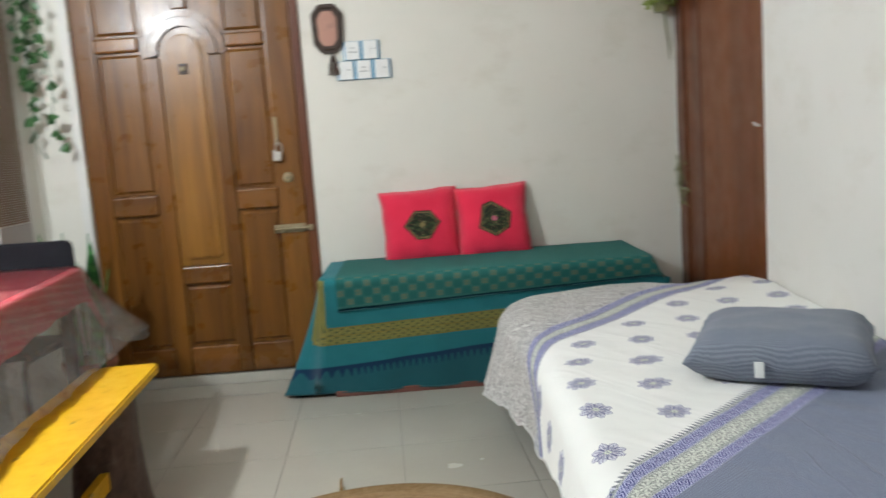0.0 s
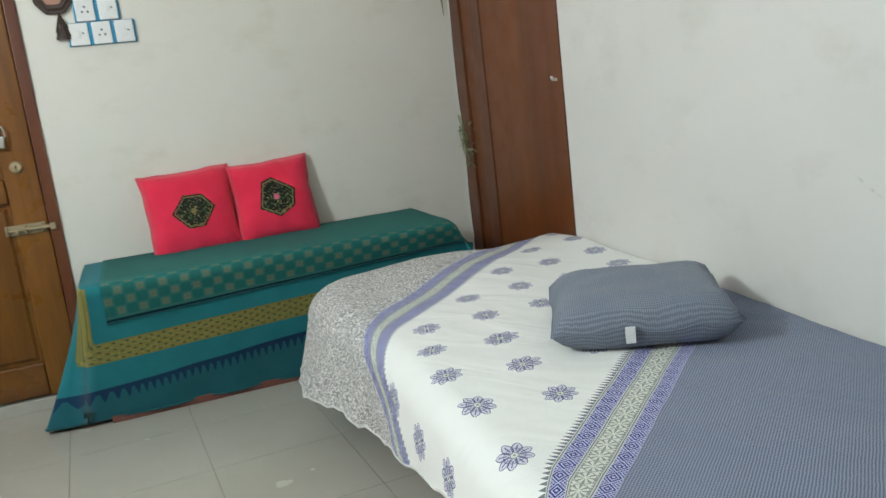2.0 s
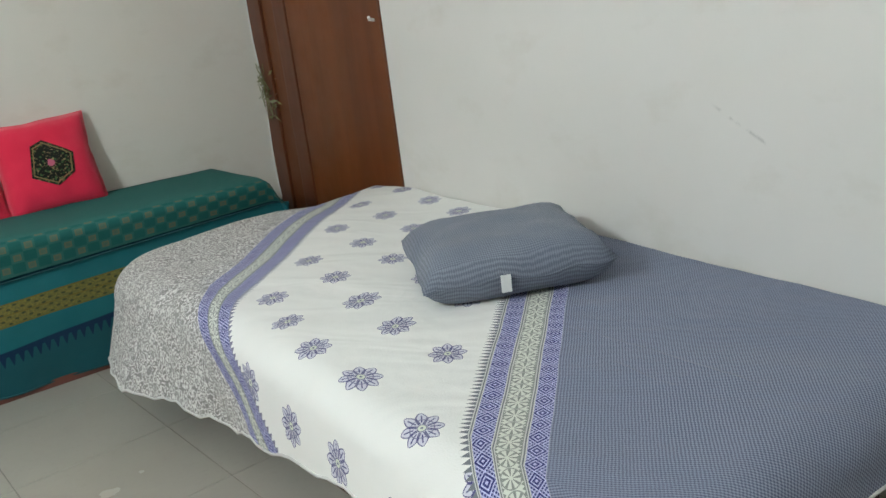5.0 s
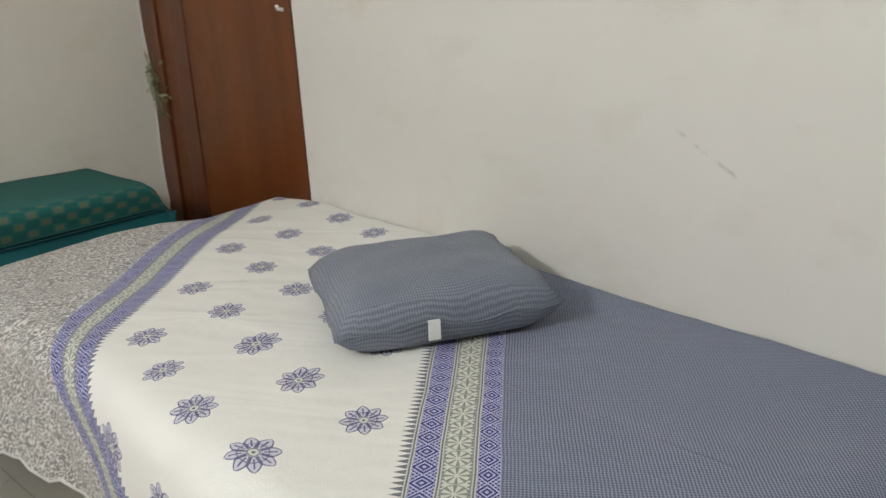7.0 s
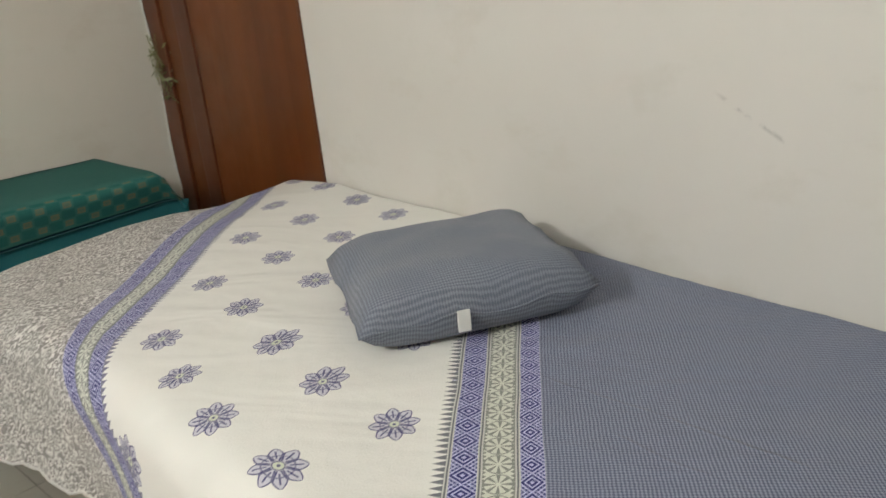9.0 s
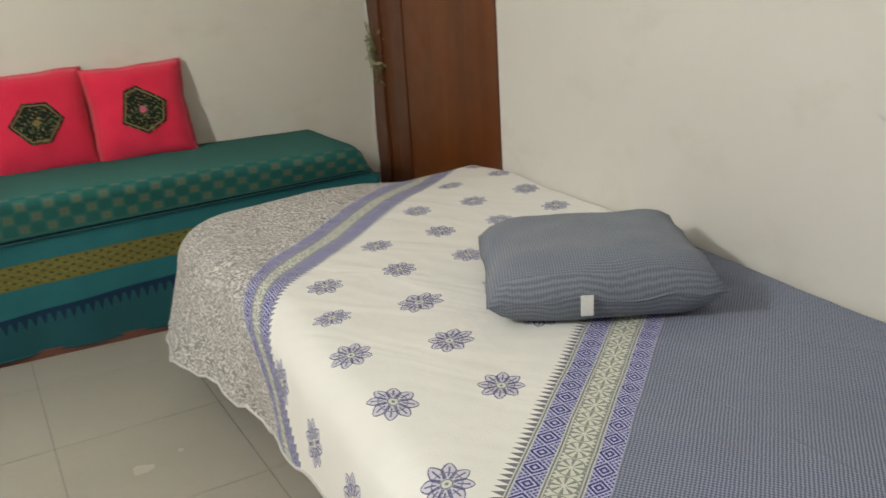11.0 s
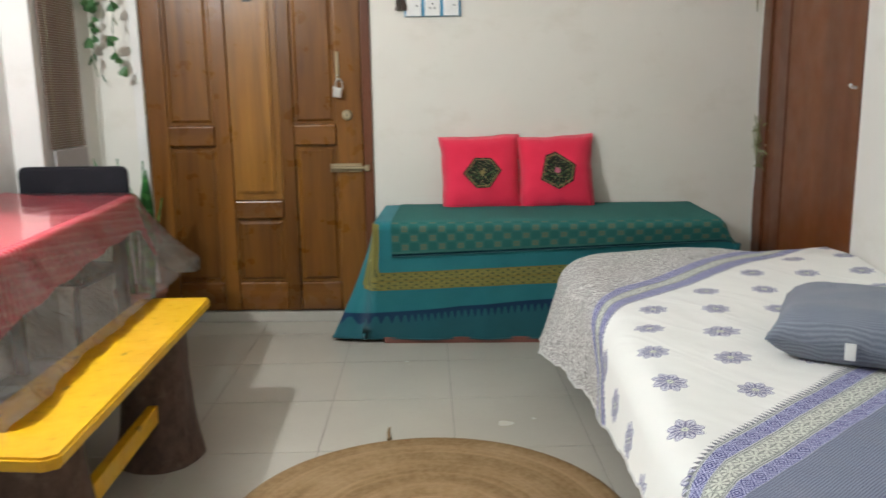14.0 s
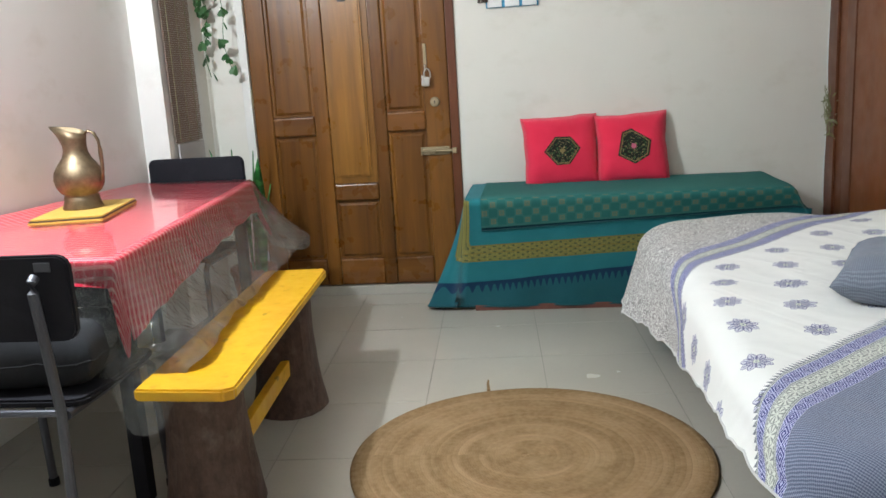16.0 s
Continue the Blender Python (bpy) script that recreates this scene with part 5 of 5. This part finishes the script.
def pothos(at, seed):
    rnd = random.Random(seed)
    p = thing("hanging_pothos", at, "trailing green pothos in a wall pot beside the door", "plant")
    part("pot", lathe([(0.05, 0.0), (0.075, 0.12), (0.08, 0.13), (0.072, 0.13), (0.068, 0.11)], 24), M_POT, p)
    part("bracket", box((-0.01, 0.075, 0.05), (0.01, 0.10, 0.07), 0.002), M_TUBE, p)
    leaves = bmesh.new()
    for k in range(7):
        a = rnd.uniform(0, 2 * math.pi)
        x, y = 0.05 * math.cos(a), 0.045 * math.sin(a) - 0.01
        bottom = rnd.uniform(-0.92, -0.45) if k > 1 else -0.95
        pts, n = [(0.02 * math.cos(a), 0.02 * math.sin(a), 0.10), (x, y, 0.14)], 14
        dx = rnd.uniform(-0.035, 0.055)
        for i in range(1, n + 1):
            f = i / n
            pts.append((x * (1 + 0.2 * f) + dx * f + 0.012 * math.sin(i * 1.4 + k), y * (1 - 0.3 * f) + 0.010 * math.cos(i * 1.7 + k), 0.12 + (bottom - 0.12) * f))
        part("stem", tube(pts, 0.0022, 5), M_LEAF, p)
        for i in range(3, n + 2):
            for _ in range(2 if rnd.random() < 0.45 else 1):
                c = Vector(pts[i])
                size = rnd.uniform(0.018, 0.031)
                turn = Euler((rnd.uniform(0.5, 1.6), rnd.uniform(-0.5, 0.5), rnd.uniform(0, 6.28))).to_matrix()
                off = Vector((rnd.uniform(-0.022, 0.022), rnd.uniform(-0.02, 0.012), rnd.uniform(-0.015, 0.015)))
                shape = [(0, -0.25), (0.55, -0.45), (0.85, 0.0), (0.6, 0.75), (0, 1.5), (-0.6, 0.75), (-0.85, 0.0), (-0.55, -0.45)]
                rim_v = [leaves.verts.new(c + off + turn @ Vector((u * size, v * size, 0.25 * size * abs(u)))) for u, v in shape]
                cen = leaves.verts.new(c + off + turn @ Vector((0, 0.3 * size, -0.06 * size)))
                for j in range(8):
                    leaves.faces.new((rim_v[j], rim_v[(j + 1) % 8], cen))
    part("leaves", leaves, M_LEAF, p)
    return p


pothos((-1.765, BACK - 0.10, 2.18), 4)


def blade(at, height, width, lean, turn, bm=None):
    """One sword-shaped leaf, folded along its middle."""
    own = bmesh.new()
    rows = []
    for k in range(9):
        f = k / 8
        w = width * (0.55 + 0.9 * f - 1.45 * f ** 3.2)
        c = Vector((lean[0] * f ** 1.6, lean[1] * f ** 1.6, height * f))
        t = turn + 0.5 * f
        s = Vector((math.cos(t), math.sin(t), 0))
        n = Vector((-math.sin(t), math.cos(t), 0))
        w = max(w, 0.0015)
        rows.append([own.verts.new(Vector(at) + c + s * w * q + n * (0.35 * w * abs(q) + d)) for q, d in ((-1, 0), (0, -0.003), (1, 0), (0, 0.004))])
    for a, b in zip(rows, rows[1:]):
        for i in range(4):
            own.faces.new((a[i], a[(i + 1) % 4], b[(i + 1) % 4], b[i]))
    own.faces.new(rows[0])
    own.faces.new(rows[-1])
    return join(bm, own)


sp = thing("snake_plant", (-1.60, 4.47, 0), "potted snake plant with upright leaves on the floor", "plant")
part("pot", lathe([(0.085, 0.0), (0.115, 0.20), (0.125, 0.21), (0.125, 0.235), (0.112, 0.235), (0.105, 0.20)], 28), M_POT, sp, smooth=True)
for a, b, h, w, lx, ly, t in ((0.075, -0.09, 0.62, 0.046, 0.065, -0.08, -0.25), (-0.02, -0.05, 0.66, 0.017, -0.015, 0.0, 0.9), (0.02, 0.03, 0.64, 0.016, 0.02, 0.03, 2.0), (-0.05, 0.02, 0.66, 0.028, -0.13, 0.0, 0.1),
                              (0.05, 0.05, 0.46, 0.022, 0.06, 0.03, 1.2), (0.04, -0.05, 0.40, 0.026, 0.08, -0.05, 0.0), (-0.03, -0.01, 0.43, 0.022, -0.03, -0.06, 0.6), (0.0, 0.0, 0.52, 0.02, 0.01, -0.03, 2.5)):
    part("leaf", blade((a, b, 0.20), h, w, (lx, ly), t), M_SNAKE, sp, smooth=True)

# planter and dry vine in the far corner
pc = thing("corner_planter", (1.275, 4.615, 1.70), "hanging planter with pale yellow-green leaves in the corner", "plant")
part("pot", lathe([(0.035, 0.0), (0.055, 0.09), (0.060, 0.10), (0.052, 0.10)], 20), M_DRY, pc)
part("hanger", tube([(0, 0, 0.10), (0.02, 0.03, 0.30), (0.07, 0.075, 0.36)], 0.002, 5), M_TUBE, pc)
rnd = random.Random(11)
lv = bmesh.new()
for k in range(130):
    a, e = rnd.uniform(0, 6.28), rnd.uniform(-0.6, 1.2)
    r = rnd.uniform(0.05, 0.085)
    c = Vector((min(r * math.cos(a) * math.cos(e), 0.07), min(r * math.sin(a) * math.cos(e), 0.07), 0.06 + 0.8 * r * math.sin(e)))
    turn = Euler((rnd.uniform(0, 3), rnd.uniform(0, 3), a)).to_matrix()
    s = rnd.uniform(0.010, 0.018)
    vv = [lv.verts.new(c + turn @ Vector((x * s, y * s, 0))) for x, y in ((0, -1), (0.7, 0), (0, 1.3), (-0.7, 0))]
    lv.faces.new(vv)
part("leaves", lv, M_PALELEAF, pc)
part("tendril", tube([(0.02, 0.03, 0.02), (0.03, 0.05, -0.06), (0.045, 0.065, -0.14), (0.05, 0.07, -0.22)], [0.004, 0.006, 0.005, 0.002], 6), M_DRY, pc)

cb = thing("cable", (RIGHT - 0.008, BACK - 0.008, 0), "thin pale cable running down the wall corner", "cable")
pts = [(-0.004 * math.sin(k * 1.1), -0.010 + 0.008 * math.sin(k * 0.9), 0.40 + k * 0.10) for k in range(15)]
part("wire", tube(pts, 0.0035, 6), M_WHITE, cb)
dv = thing("dry_vine", (RIGHT - 0.012, BACK - 0.05, 0.95), "tangle of dry greenish vine hooked on the corner cable", "plant")
bm = None
for k in range(12):
    a = rnd.uniform(-0.02, 0.04)
    z0 = rnd.uniform(-0.02, 0.06)
    loop = [(-0.004 - 0.012 * math.sin(math.pi * i / 8 + k), 0.03 - (0.03 + 0.10 * a / 0.04 * (i / 8)) + 0.02 * math.sin(i * 1.9 + k), z0 - (0.17 + a) * i / 8) for i in range(9)]
    bm = tube(loop, 0.0018, 4, bm)
part("stems", bm, M_DRY, dv)
lv = bmesh.new()
for k in range(18):
    c = Vector((rnd.uniform(-0.02, 0.005), rnd.uniform(-0.13, 0.0), rnd.uniform(-0.20, 0.03)))
    turn = Euler((rnd.uniform(0, 3), rnd.uniform(0, 3), rnd.uniform(0, 6))).to_matrix()
    s = rnd.uniform(0.007, 0.014)
    lv.faces.new([lv.verts.new(c + turn @ Vector((x * s, y * s, 0))) for x, y in ((0, -1.5), (0.5, 0), (0, 1.6), (-0.5, 0))])
part("leaves", lv, M_DRY, dv)

# wall lamp that lights the room
wl = thing("wall_lamp", (LEFT, 2.26, 2.22), "white wall lamp holder with a bare bulb", "lamp")
part("holder", lathe([(0.045, 0.0), (0.045, 0.012), (0.024, 0.016), (0.020, 0.026)], 20), M_WHITE, wl).matrix_basis = pose(0, 0, 0, 0, 90, 0)

# ---- floor tiles ----
fl = tagged(part("floor", box((LEFT, FRONT, -0.12), (RIGHT + W, BACK + W + 0.02, -0.0025)), M_GROUT), "glossy beige square ceramic floor tiles with thin joints", "floor", "", "structure")
PITCH, TURNED, ORIGIN = 0.447, radians(2.9), Vector((-0.073, 3.184))


def clipped(poly, axis, limit, keep_less):
    out = []
    for a, b in zip(poly, poly[1:] + poly[:1]):
        ia = (a[axis] <= limit) == keep_less
        ib = (b[axis] <= limit) == keep_less
        if ia:
            out.append(a)
        if ia != ib:
            t = (limit - a[axis]) / (b[axis] - a[axis])
            out.append(tuple(a[k] + t * (b[k] - a[k]) for k in range(2)))
    return out


ct, st = math.cos(TURNED), math.sin(TURNED)
for i in range(-6, 6):
    for j in range(-13, 6):
        poly = []
        g = 0.0016
        for a, b in ((i * PITCH + g, j * PITCH + g), ((i + 1) * PITCH - g, j * PITCH + g), ((i + 1) * PITCH - g, (j + 1) * PITCH - g), (i * PITCH + g, (j + 1) * PITCH - g)):
            poly.append((ORIGIN.x + a * ct - b * st, ORIGIN.y + a * st + b * ct))
        for axis, limit, less in ((0, LEFT, False), (0, RIGHT, True), (1, FRONT, False), (1, BACK, True)):
            poly = clipped(poly, axis, limit, less) if len(poly) > 2 else []
        if len(poly) < 3:
            continue
        area = abs(sum(p[0] * q[1] - q[0] * p[1] for p, q in zip(poly, poly[1:] + poly[:1]))) / 2
        if area < 0.0004:
            continue
        part("tile", prism(poly, -0.0025, 0.0), M_TILE, fl)
